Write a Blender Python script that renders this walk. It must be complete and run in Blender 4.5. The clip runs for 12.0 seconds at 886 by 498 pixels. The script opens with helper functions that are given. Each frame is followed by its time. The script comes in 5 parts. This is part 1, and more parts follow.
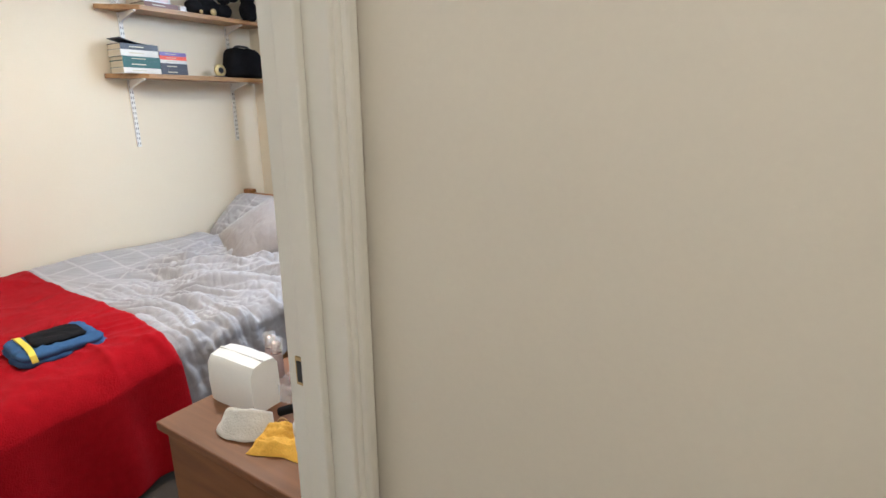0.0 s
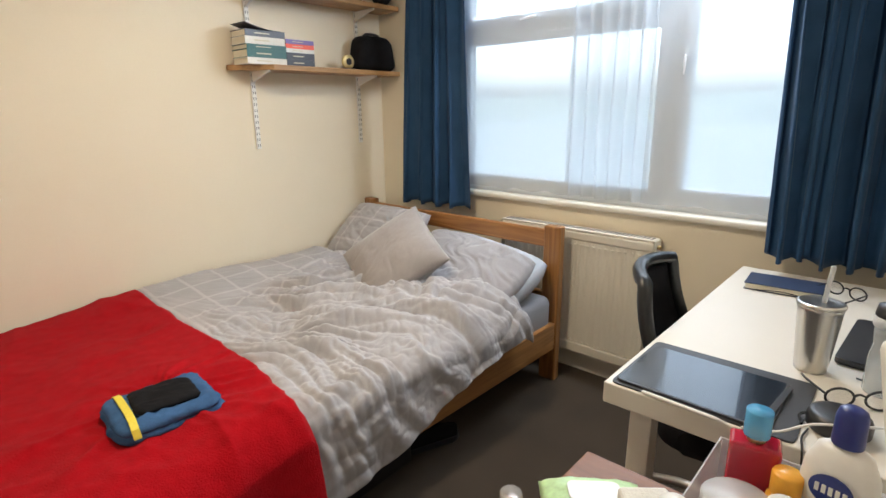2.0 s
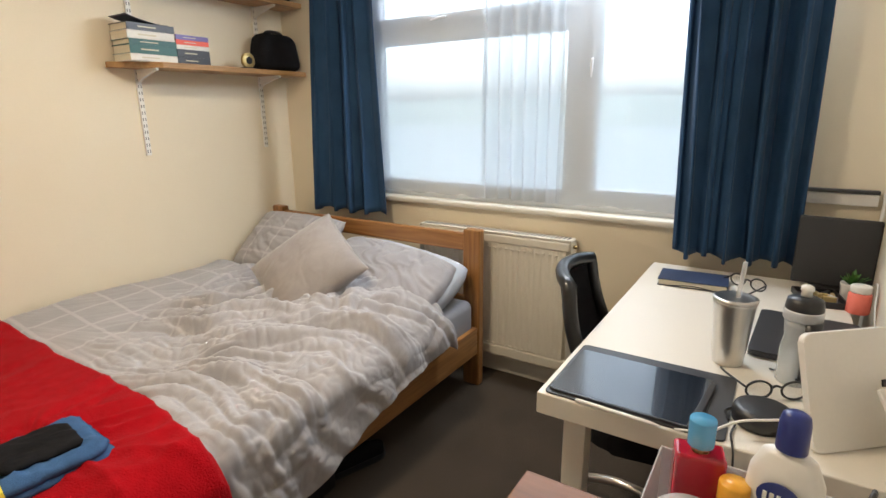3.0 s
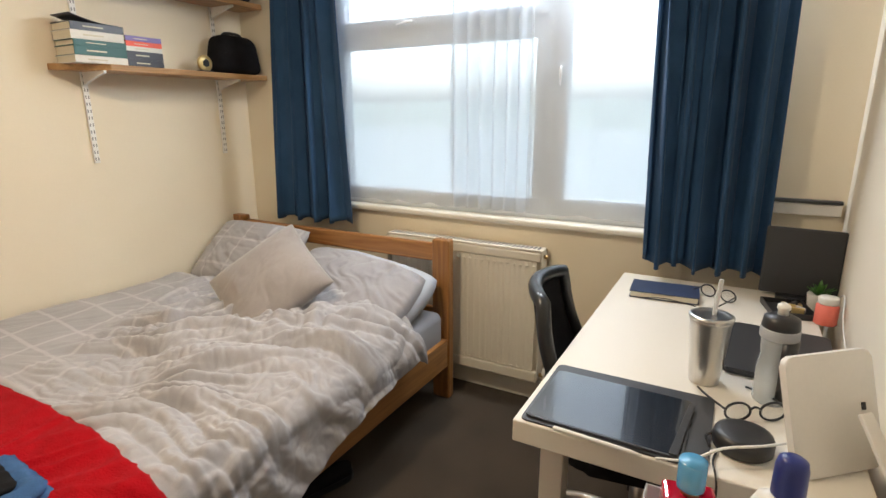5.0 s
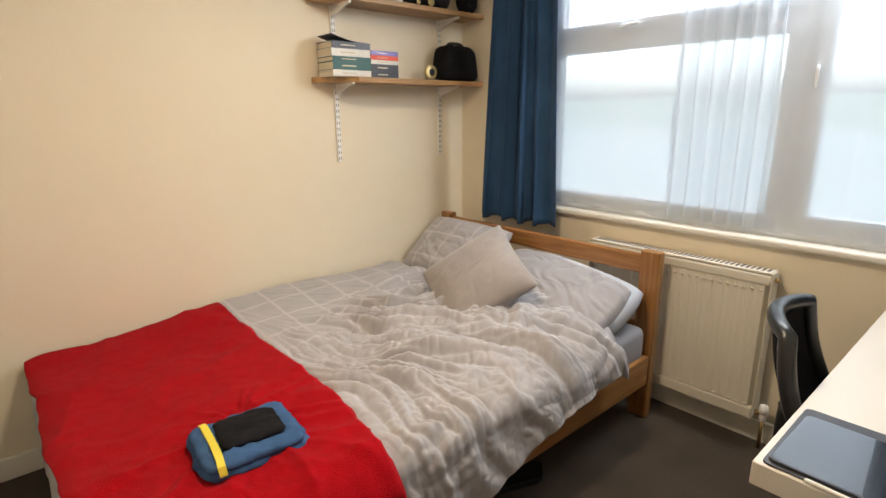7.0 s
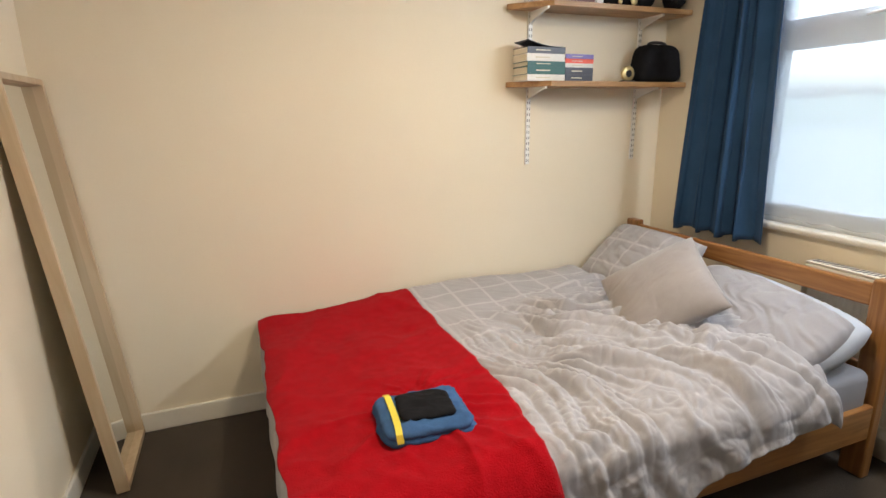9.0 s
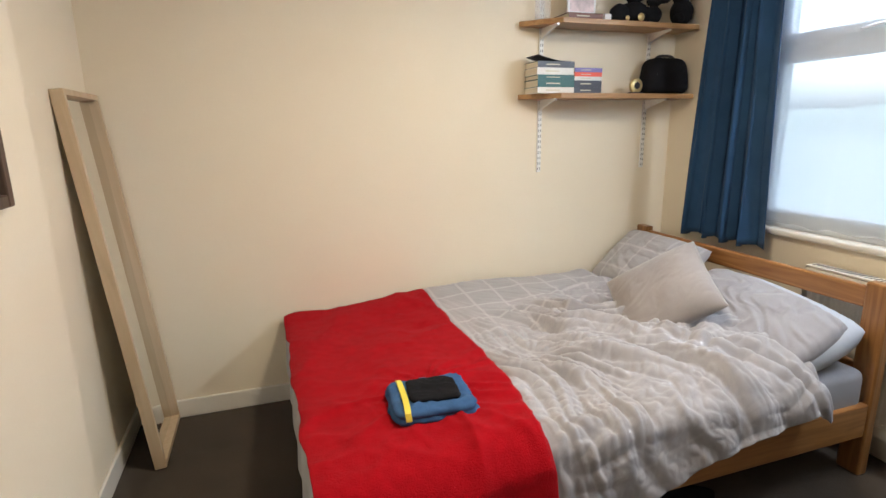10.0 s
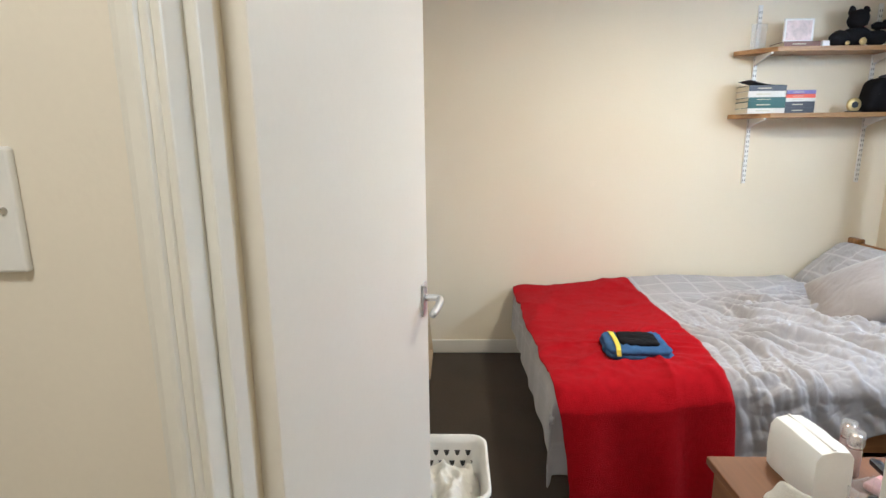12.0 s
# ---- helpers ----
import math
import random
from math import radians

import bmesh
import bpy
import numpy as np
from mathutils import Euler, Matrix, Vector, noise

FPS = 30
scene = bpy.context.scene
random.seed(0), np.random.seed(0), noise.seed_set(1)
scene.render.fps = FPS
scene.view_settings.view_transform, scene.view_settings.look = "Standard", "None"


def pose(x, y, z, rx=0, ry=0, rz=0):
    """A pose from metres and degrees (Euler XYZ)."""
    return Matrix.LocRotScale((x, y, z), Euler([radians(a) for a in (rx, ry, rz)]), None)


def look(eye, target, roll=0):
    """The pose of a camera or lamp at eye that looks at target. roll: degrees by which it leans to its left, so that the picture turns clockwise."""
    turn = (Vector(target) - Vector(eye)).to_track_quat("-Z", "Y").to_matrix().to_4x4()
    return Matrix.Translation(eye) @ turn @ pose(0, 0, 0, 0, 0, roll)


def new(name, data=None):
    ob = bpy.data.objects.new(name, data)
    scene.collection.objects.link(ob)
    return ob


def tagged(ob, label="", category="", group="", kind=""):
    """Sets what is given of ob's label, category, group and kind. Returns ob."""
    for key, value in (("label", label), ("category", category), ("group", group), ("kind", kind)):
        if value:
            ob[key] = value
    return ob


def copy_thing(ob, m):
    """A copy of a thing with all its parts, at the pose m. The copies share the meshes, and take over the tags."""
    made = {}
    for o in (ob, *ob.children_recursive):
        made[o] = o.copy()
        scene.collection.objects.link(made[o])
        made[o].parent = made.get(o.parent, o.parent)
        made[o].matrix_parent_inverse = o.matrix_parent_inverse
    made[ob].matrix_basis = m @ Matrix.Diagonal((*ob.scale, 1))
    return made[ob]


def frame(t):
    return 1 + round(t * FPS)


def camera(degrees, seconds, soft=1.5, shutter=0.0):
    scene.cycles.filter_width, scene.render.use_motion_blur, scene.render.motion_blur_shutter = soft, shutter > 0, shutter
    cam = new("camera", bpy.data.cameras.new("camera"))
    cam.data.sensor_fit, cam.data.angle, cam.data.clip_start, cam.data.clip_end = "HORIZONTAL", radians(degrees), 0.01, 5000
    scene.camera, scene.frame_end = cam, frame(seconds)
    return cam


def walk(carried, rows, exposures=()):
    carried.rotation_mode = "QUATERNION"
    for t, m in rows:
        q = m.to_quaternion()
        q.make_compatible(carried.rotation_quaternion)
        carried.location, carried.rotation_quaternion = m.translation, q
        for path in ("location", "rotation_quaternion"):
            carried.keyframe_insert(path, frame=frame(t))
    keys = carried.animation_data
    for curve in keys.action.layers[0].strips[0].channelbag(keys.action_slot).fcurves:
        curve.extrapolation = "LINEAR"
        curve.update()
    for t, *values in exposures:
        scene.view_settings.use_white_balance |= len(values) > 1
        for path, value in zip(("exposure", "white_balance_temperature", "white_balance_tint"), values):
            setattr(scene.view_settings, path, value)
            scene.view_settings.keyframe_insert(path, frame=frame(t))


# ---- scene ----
cam = camera(80.0, 12.0)
EXPOSURES = [(0.0, 3.45, 5300, 10), (0.8, 3.36, 5350, 10), (1.5, 3.24, 5700, 9), (2.5, 3.17, 6150, 10), (6.5, 3.14, 6450, 11), (7.7, 3.18, 6600, 12), (9.5, 3.26, 5950, 11), (11.0, 3.22, 5800, 10), (12.0, 3.48, 5350, 8)]
PATH = [
    (0, (-0.087, -0.032, 1.359), (-1.148, 1.582, 0.84), -0.5),
    (0.5, (-0.272, 0.035, 1.354), (-1.514, 1.515, 0.838), -0.5),
    (1, (-0.484, 0.126, 1.338), (-1.831, 1.513, 0.827), -0.6),
    (1.5, (-0.669, 0.192, 1.333), (-2.032, 1.564, 0.822), -0.7),
    (2, (-0.786, 0.23, 1.334), (-2.086, 1.661, 0.824), -0.6),
    (2.5, (-0.838, 0.261, 1.335), (-2.025, 1.79, 0.829), -0.6),
    (3, (-0.852, 0.289, 1.33), (-1.9, 1.917, 0.827), -0.6),
    (3.5, (-0.852, 0.322, 1.335), (-1.768, 2.029, 0.837), -0.3),
    (5.5, (-0.923, 0.347, 1.361), (-1.902, 2.019, 0.865), -0.1),
    (6, (-0.951, 0.314, 1.37), (-2.082, 1.887, 0.873), -0.2),
    (6.5, (-0.96, 0.283, 1.378), (-2.263, 1.717, 0.881), -0.4),
    (7, (-0.972, 0.252, 1.384), (-2.43, 1.528, 0.886), -0.5),
    (7.5, (-0.975, 0.234, 1.381), (-2.566, 1.341, 0.887), -0.6),
    (9.5, (-0.882, 0.229, 1.402), (-2.715, 0.874, 0.929), -0.8),
    (10, (-0.763, 0.225, 1.397), (-2.611, 0.845, 0.947), -0.9),
    (10.5, (-0.596, 0.16, 1.392), (-2.459, 0.743, 0.958), -0.8),
    (11, (-0.45, 0.118, 1.383), (-2.342, 0.611, 0.966), -0.7),
    (11.5, (-0.278, 0.022, 1.41), (-2.213, 0.319, 0.999), -0.6),
    (12, (-0.051, -0.109, 1.43), (-2.009, -0.16, 1.024), -0.6),
]
walk(cam, [(t, look(eye, target, roll)) for t, eye, target, roll in PATH], EXPOSURES)

# ---- world, sun, lamps ----
world = bpy.data.worlds.new("overcast_sky")
scene.world = world
world.use_nodes = True
wn, wl = world.node_tree.nodes, world.node_tree.links
sky = wn.new("ShaderNodeTexSky")
sky.sky_type = "NISHITA"
sky.sun_disc = False
sky.sun_elevation, sky.sun_rotation = radians(38), radians(150)
sky.air_density, sky.dust_density, sky.ozone_density = 1.0, 5.0, 1.0
wash = wn.new("ShaderNodeHueSaturation")
wash.inputs["Saturation"].default_value = 0.42
wl.new(sky.outputs[0], wash.inputs["Color"])
wl.new(wash.outputs[0], wn["Background"].inputs["Color"])
wn["Background"].inputs["Strength"].default_value = 0.13
sun = new("sun", bpy.data.lights.new("sun", "SUN"))
sun.data.energy, sun.data.angle, sun.data.color = 1.2, radians(14), (1.0, 0.95, 0.88)
sun.matrix_world = look((0.6, -6, 8), (-1.8, 2, 0))


def lamp(name, place, watts, color, size):
    ob = new(name, bpy.data.lights.new(name, "AREA"))
    ob.data.shape, ob.data.size, ob.data.energy, ob.data.color = "DISK", size, watts, color
    ob.location = place
    return ob


lamp("ceiling_lamp", (-2.05, 1.05, 2.28), 2.5, (1.0, 0.80, 0.55), 0.26)
# the sky's light, from a strip under the head of the window opening
skylight = lamp("window_skylight", (-1.87, 2.585, 2.075), 4.4, (0.92, 0.96, 1.0), 1.80)
skylight.data.shape, skylight.data.size_y = "RECTANGLE", 0.07
skylight.matrix_world = look((-1.87, 2.585, 2.075), (-1.95, 1.55, 1.0))
# unseen fill lamp, added to brighten the corridor walls and the door
lamp("corridor_fill_lamp", (0.15, -0.35, 2.30), 0.95, (1.0, 0.88, 0.70), 0.25)


# ---- materials ----
def mat(name, color, rough=0.6, metal=0.0, vary=0.12, scale=6.0, bump=0.0, fine=120.0, spec=0.5, sheen=0.0, trans=0.0, alpha=1.0, stretch=(1, 1, 1), coat=0.0):
    """A principled material with a broad blotch, a fine grain and relief, in object space."""
    m = bpy.data.materials.new(name)
    m.use_nodes = True
    n, l = m.node_tree.nodes, m.node_tree.links
    p = n["Principled BSDF"]
    p.inputs["Roughness"].default_value, p.inputs["Metallic"].default_value = rough, metal
    p.inputs["Specular IOR Level"].default_value = spec
    p.inputs["Sheen Weight"].default_value = sheen
    p.inputs["Transmission Weight"].default_value = trans
    p.inputs["Alpha"].default_value = alpha
    p.inputs["Coat Weight"].default_value = coat
    co = n.new("ShaderNodeTexCoord")
    mp = n.new("ShaderNodeMapping")
    mp.inputs["Scale"].default_value = stretch
    l.new(co.outputs["Object"], mp.inputs["Vector"])
    a = n.new("ShaderNodeTexNoise")
    a.inputs["Scale"].default_value, a.inputs["Detail"].default_value = scale, 5
    b = n.new("ShaderNodeTexNoise")
    b.inputs["Scale"].default_value, b.inputs["Detail"].default_value = fine, 3
    for t in (a, b):
        l.new(mp.outputs[0], t.inputs["Vector"])
    mix = n.new("ShaderNodeMath")
    mix.operation = "MULTIPLY_ADD"
    mix.inputs[1].default_value = 0.5
    l.new(b.outputs["Fac"], mix.inputs[0])
    l.new(a.outputs["Fac"], mix.inputs[2])
    ramp = n.new("ShaderNodeMapRange")
    ramp.inputs["From Min"].default_value, ramp.inputs["From Max"].default_value = 0.45, 1.05
    ramp.inputs["To Min"].default_value, ramp.inputs["To Max"].default_value = 1 - vary, 1 + vary
    l.new(mix.outputs[0], ramp.inputs["Value"])
    mul = n.new("ShaderNodeVectorMath")
    mul.operation = "SCALE"
    mul.inputs[0].default_value = color
    l.new(ramp.outputs[0], mul.inputs["Scale"])
    l.new(mul.outputs[0], p.inputs["Base Color"])
    if bump:
        bp = n.new("ShaderNodeBump")
        bp.inputs["Strength"].default_value, bp.inputs["Distance"].default_value = 1.0, bump
        l.new(b.outputs["Fac"], bp.inputs["Height"])
        l.new(bp.outputs[0], p.inputs["Normal"])
    return m


def wood(name, dark, light, axis, rough=0.45, ring=14.0):
    """Wood with grain that runs along one axis (0 x, 1 y, 2 z)."""
    m = mat(name, light, rough, vary=0.1, bump=0.0004, fine=90, stretch=tuple(0.06 if i == axis else 1.0 for i in range(3)))
    n, l = m.node_tree.nodes, m.node_tree.links
    p = n["Principled BSDF"]
    co = n.new("ShaderNodeTexCoord")
    mp = n.new("ShaderNodeMapping")
    mp.inputs["Scale"].default_value = tuple(0.08 if i == axis else 1.0 for i in range(3))
    w = n.new("ShaderNodeTexNoise")
    w.inputs["Scale"].default_value, w.inputs["Detail"].default_value, w.inputs["Distortion"].default_value = ring * 2.2, 6, 1.2
    l.new(co.outputs["Object"], mp.inputs["Vector"])
    l.new(mp.outputs[0], w.inputs["Vector"])
    r = n.new("ShaderNodeValToRGB")
    r.color_ramp.elements[0].position, r.color_ramp.elements[1].position = 0.35, 0.65
    r.color_ramp.elements[0].color, r.color_ramp.elements[1].color = (*dark, 1), (*light, 1)
    l.new(w.outputs["Fac"], r.inputs[0])
    l.new(r.outputs[0], p.inputs["Base Color"])
    return m


def clear(name, color, rough=0.05, alpha=0.25, ior=1.45):
    """Clear or frosted plastic: partly see-through with a gloss."""
    m = bpy.data.materials.new(name)
    m.use_nodes = True
    n, l = m.node_tree.nodes, m.node_tree.links
    p = n["Principled BSDF"]
    p.inputs["Base Color"].default_value = (*color, 1)
    p.inputs["Roughness"].default_value, p.inputs["Alpha"].default_value = rough, alpha
    return m


M_WALL = mat("magnolia_paint", (0.80, 0.72, 0.565), 0.75, vary=0.025, scale=1.6, bump=0.00025, fine=160, spec=0.25)
M_WALLC = mat("corridor_paint", (0.78, 0.72, 0.61), 0.7, vary=0.025, scale=1.3, bump=0.0002, fine=140, spec=0.25)
M_CEIL = mat("ceiling_paint", (0.82, 0.81, 0.78), 0.8, vary=0.03, scale=2, bump=0.0006, fine=90)
M_TRIM = mat("gloss_trim_paint", (0.78, 0.75, 0.67), 0.35, vary=0.03, scale=4, bump=0.00006, fine=60)
M_DOOR = mat("door_paint", (0.80, 0.75, 0.66), 0.45, vary=0.025, scale=2, bump=0.0001, fine=70)
M_CARPET = mat("brown_carpet", (0.055, 0.040, 0.027), 0.95, vary=0.30, scale=5, bump=0.004, fine=420, spec=0.1, sheen=0.15)
M_UPVC = mat("white_upvc", (0.78, 0.82, 0.86), 0.3, vary=0.02)
M_PINE = wood("varnished_pine_x", (0.25, 0.105, 0.03), (0.40, 0.19, 0.06), 0, 0.35)
M_PINEY = wood("varnished_pine_y", (0.27, 0.12, 0.035), (0.42, 0.21, 0.07), 1, 0.35)
M_PINEZ = wood("varnished_pine_z", (0.23, 0.10, 0.028), (0.38, 0.18, 0.055), 2, 0.35)
M_SHELF = wood("oak_shelf", (0.30, 0.16, 0.06), (0.47, 0.28, 0.12), 1, 0.45)
M_DRESS = wood("cherry_veneer", (0.16, 0.062, 0.020), (0.235, 0.095, 0.032), 0, 0.5, 8)
M_PALE = wood("pale_birch", (0.50, 0.38, 0.24), (0.58, 0.46, 0.31), 2, 0.5, 8)
M_BROWNF = wood("dark_brown_frame", (0.045, 0.026, 0.016), (0.085, 0.05, 0.032), 2, 0.4)
M_WHITE = mat("white_desk", (0.74, 0.70, 0.62), 0.38, vary=0.02, scale=3)
M_METALW = mat("white_powder_coat", (0.80, 0.79, 0.75), 0.4, vary=0.03)
M_RAD = mat("cream_radiator_enamel", (0.74, 0.70, 0.60), 0.35, vary=0.03, scale=3)
M_CHROME = mat("brushed_steel", (0.62, 0.60, 0.57), 0.28, 1.0, vary=0.08, scale=30, stretch=(1, 1, 0.05))
M_ALU = mat("satin_aluminium", (0.70, 0.71, 0.72), 0.42, 1.0, vary=0.05)
M_BRASS = mat("dull_brass", (0.55, 0.40, 0.20), 0.35, 1.0, vary=0.1)
M_GOLD = mat("gold_plastic", (0.75, 0.60, 0.28), 0.35, 0.6, vary=0.1)
M_BLACK = mat("black_plastic", (0.018, 0.018, 0.02), 0.38, vary=0.15)
M_BLACKC = mat("black_cloth", (0.012, 0.012, 0.014), 0.9, vary=0.3, scale=20, bump=0.0015, fine=300, spec=0.1)
M_LEATHER = mat("black_leatherette", (0.016, 0.018, 0.02), 0.28, vary=0.2, bump=0.0006, fine=220)
M_DARK = mat("dark_grey_shell", (0.035, 0.036, 0.04), 0.42, vary=0.1)
M_SCREEN = mat("black_glass_screen", (0.012, 0.014, 0.02), 0.20, vary=0.05, spec=0.9, coat=1.0)
M_RED = mat("red_fleece", (0.36, 0.004, 0.009), 0.95, vary=0.15, scale=34, bump=0.004, fine=230, spec=0.05, sheen=0.03)
M_CURT = mat("blue_curtain", (0.026, 0.066, 0.140), 0.9, vary=0.2, scale=7, bump=0.0006, fine=500, spec=0.12, sheen=0.1)
M_DENIM = mat("blue_denim", (0.05, 0.115, 0.25), 0.9, vary=0.3, scale=16, bump=0.002, fine=350, spec=0.15)
M_YELLOW = mat("yellow_label", (0.75, 0.62, 0.06), 0.7)
M_GREYC = mat("taupe_velvet", (0.30, 0.27, 0.255), 0.9, vary=0.15, scale=8, bump=0.001, fine=300, sheen=0.4)
M_SHEET = mat("pale_sheet", (0.48, 0.52, 0.58), 0.9, vary=0.06, bump=0.0008, fine=260)
M_MATT = mat("mattress_ticking", (0.34, 0.35, 0.38), 0.9, vary=0.08, bump=0.001, fine=200)
M_WPLAST = mat("white_plastic", (0.78, 0.77, 0.74), 0.35, vary=0.03)
M_WCLOTH = mat("white_cloth", (0.74, 0.72, 0.66), 0.9, vary=0.08, bump=0.002, fine=240, scale=14)
M_NAVY = mat("navy_plastic", (0.02, 0.035, 0.20), 0.3, vary=0.05)
M_PAPER = mat("paper_block", (0.70, 0.65, 0.52), 0.9, vary=0.08, stretch=(0.2, 0.2, 12), fine=60)
M_LEAF = mat("green_leaf", (0.06, 0.18, 0.03), 0.5, vary=0.35, scale=30)
# ground and woods: distance haze is mixed into both colours, paler and bluer
M_HAZEGROUND = mat("hazed_field_ground", (0.10, 0.12, 0.13), 0.9, vary=0.15, scale=0.05, fine=0.6)
M_HAZEWOODS = mat("hazed_far_woods", (0.09, 0.11, 0.11), 0.95, vary=0.15, scale=0.08, fine=1.5)


def mirror_mat():
    m = bpy.data.materials.new("mirror_silver")
    m.use_nodes = True
    p = m.node_tree.nodes["Principled BSDF"]
    p.inputs["Base Color"].default_value, p.inputs["Metallic"].default_value, p.inputs["Roughness"].default_value = (0.82, 0.84, 0.83, 1), 1, 0.02
    return m


M_MIRROR = mirror_mat()


def glass_mat():
    m = bpy.data.materials.new("window_glass")
    m.use_nodes = True
    n, l = m.node_tree.nodes, m.node_tree.links
    t, g, x, f = n.new("ShaderNodeBsdfTransparent"), n.new("ShaderNodeBsdfGlossy"), n.new("ShaderNodeMixShader"), n.new("ShaderNodeFresnel")
    g.inputs["Roughness"].default_value = 0.02
    t.inputs["Color"].default_value = (0.95, 0.98, 0.98, 1)
    l.new(f.outputs[0], x.inputs[0])
    l.new(t.outputs[0], x.inputs[1])
    l.new(g.outputs[0], x.inputs[2])
    l.new(x.outputs[0], n["Material Output"].inputs["Surface"])
    return m


M_GLASS = glass_mat()


def net_mat(name, cover):
    """Fine white voile: threads that scatter light, with holes between them."""
    m = bpy.data.materials.new(name)
    m.use_nodes = True
    n, l = m.node_tree.nodes, m.node_tree.links
    t, d, s, mx, x = (n.new("ShaderNodeBsdf" + k) for k in ("Transparent", "Diffuse", "Translucent")), None, None, None, None
    t, d, s = t
    for b in (d, s):
        b.inputs["Color"].default_value = (0.78, 0.83, 0.88, 1)
    mx, x = n.new("ShaderNodeMixShader"), n.new("ShaderNodeMixShader")
    mx.inputs[0].default_value, x.inputs[0].default_value = 0.6, cover
    l.new(d.outputs[0], mx.inputs[1])
    l.new(s.outputs[0], mx.inputs[2])
    l.new(t.outputs[0], x.inputs[1])
    l.new(mx.outputs[0], x.inputs[2])
    l.new(x.outputs[0], n["Material Output"].inputs["Surface"])
    return m


M_NET = net_mat("white_voile", 0.60)
M_NETG = net_mat("gathered_voile", 0.80)


def plaid_mat(name, base, line, step, width, uv=True):
    """Soft brushed cotton with a woven windowpane check that follows the cloth."""
    m = mat(name, base, 0.92, vary=0.10, scale=9, bump=0.001, fine=330, spec=0.12, sheen=0.25)
    n, l = m.node_tree.nodes, m.node_tree.links
    p = n["Principled BSDF"]
    src = p.inputs["Base Color"].links[0].from_socket
    at = n.new("ShaderNodeUVMap")
    sp = n.new("ShaderNodeSeparateXYZ")
    l.new(at.outputs[0], sp.inputs[0])
    marks = []
    for k in ("X", "Y"):
        w = n.new("ShaderNodeMath")
        w.operation = "PINGPONG"
        w.inputs[1].default_value = step / 2
        l.new(sp.outputs[k], w.inputs[0])
        c = n.new("ShaderNodeMapRange")
        c.inputs["From Min"].default_value, c.inputs["From Max"].default_value = width, width * 0.45
        l.new(w.outputs[0], c.inputs["Value"])
        marks.append(c)
    top = n.new("ShaderNodeMath")
    top.operation = "MAXIMUM"
    l.new(marks[0].outputs[0], top.inputs[0])
    l.new(marks[1].outputs[0], top.inputs[1])
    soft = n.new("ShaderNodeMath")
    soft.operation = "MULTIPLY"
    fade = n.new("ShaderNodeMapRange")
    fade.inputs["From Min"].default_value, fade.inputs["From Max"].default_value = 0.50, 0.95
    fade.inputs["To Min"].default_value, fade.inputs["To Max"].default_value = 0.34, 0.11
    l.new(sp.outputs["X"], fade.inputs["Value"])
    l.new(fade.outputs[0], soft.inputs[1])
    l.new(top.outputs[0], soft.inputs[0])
    mx = n.new("ShaderNodeMix")
    mx.data_type = "RGBA"
    l.new(soft.outputs[0], mx.inputs[0])
    l.new(src, mx.inputs[6])
    mx.inputs[7].default_value = (*line, 1)
    l.new(mx.outputs[2], p.inputs["Base Color"])
    return m


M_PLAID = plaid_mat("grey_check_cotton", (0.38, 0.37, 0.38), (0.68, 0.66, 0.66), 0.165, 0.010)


# ---- building helpers ----
def part(name, bm, material, parent=None, label="", smooth=False, kind=""):
    me = bpy.data.meshes.new(name)
    if smooth and len(bm.verts) < 2500:
        for e in bm.edges:
            if len(e.link_faces) == 2 and e.calc_face_angle(0.0) > 0.75:
                e.smooth = False
    bm.to_mesh(me)
    bm.free()
    if material:
        me.materials.append(material)
    if smooth:
        for f in me.polygons:
            f.use_smooth = True
    ob = new(name, me)
    if parent:
        ob.parent = parent
    if label or kind:
        tagged(ob, label, kind=kind)
    return ob


def thing(name, label, category, place=(0, 0, 0), turn=0.0, group=""):
    ob = new(name)
    ob.empty_display_size = 0.05
    ob.matrix_world = pose(*place, 0, 0, turn)
    return tagged(ob, label, category, group)


def box(lo, hi, bevel=0.0, seg=2, bm=None, m=None):
    """An edged block from corner lo to corner hi."""
    bm = bm or bmesh.new()
    c, s = [(a + b) / 2 for a, b in zip(lo, hi)], [abs(b - a) for a, b in zip(lo, hi)]
    mm = Matrix.LocRotScale(c, None, s)
    g = bmesh.ops.create_cube(bm, size=1, matrix=m @ mm if m else mm)
    if bevel:
        es = list({e for v in g["verts"] for e in v.link_edges})
        bmesh.ops.bevel(bm, geom=es, offset=min(bevel, min(s) * 0.45), segments=seg, affect="EDGES", profile=0.5)
    return bm


def lathe(profile, n=24, bm=None, m=None, sx=1.0, sy=1.0):
    """A turned shape from (radius, height) pairs, closed at both ends."""
    bm = bm or bmesh.new()
    rings = []
    for r, z in profile:
        ring = [Vector((max(r, 1e-4) * sx * math.cos(2 * math.pi * i / n), max(r, 1e-4) * sy * math.sin(2 * math.pi * i / n), z)) for i in range(n)]
        rings.append([bm.verts.new(m @ v if m else v) for v in ring])
    for a, b in zip(rings, rings[1:]):
        for i in range(n):
            bm.faces.new((a[i], a[(i + 1) % n], b[(i + 1) % n], b[i]))
    bm.faces.new(rings[0][::-1])
    bm.faces.new(rings[-1])
    return bm


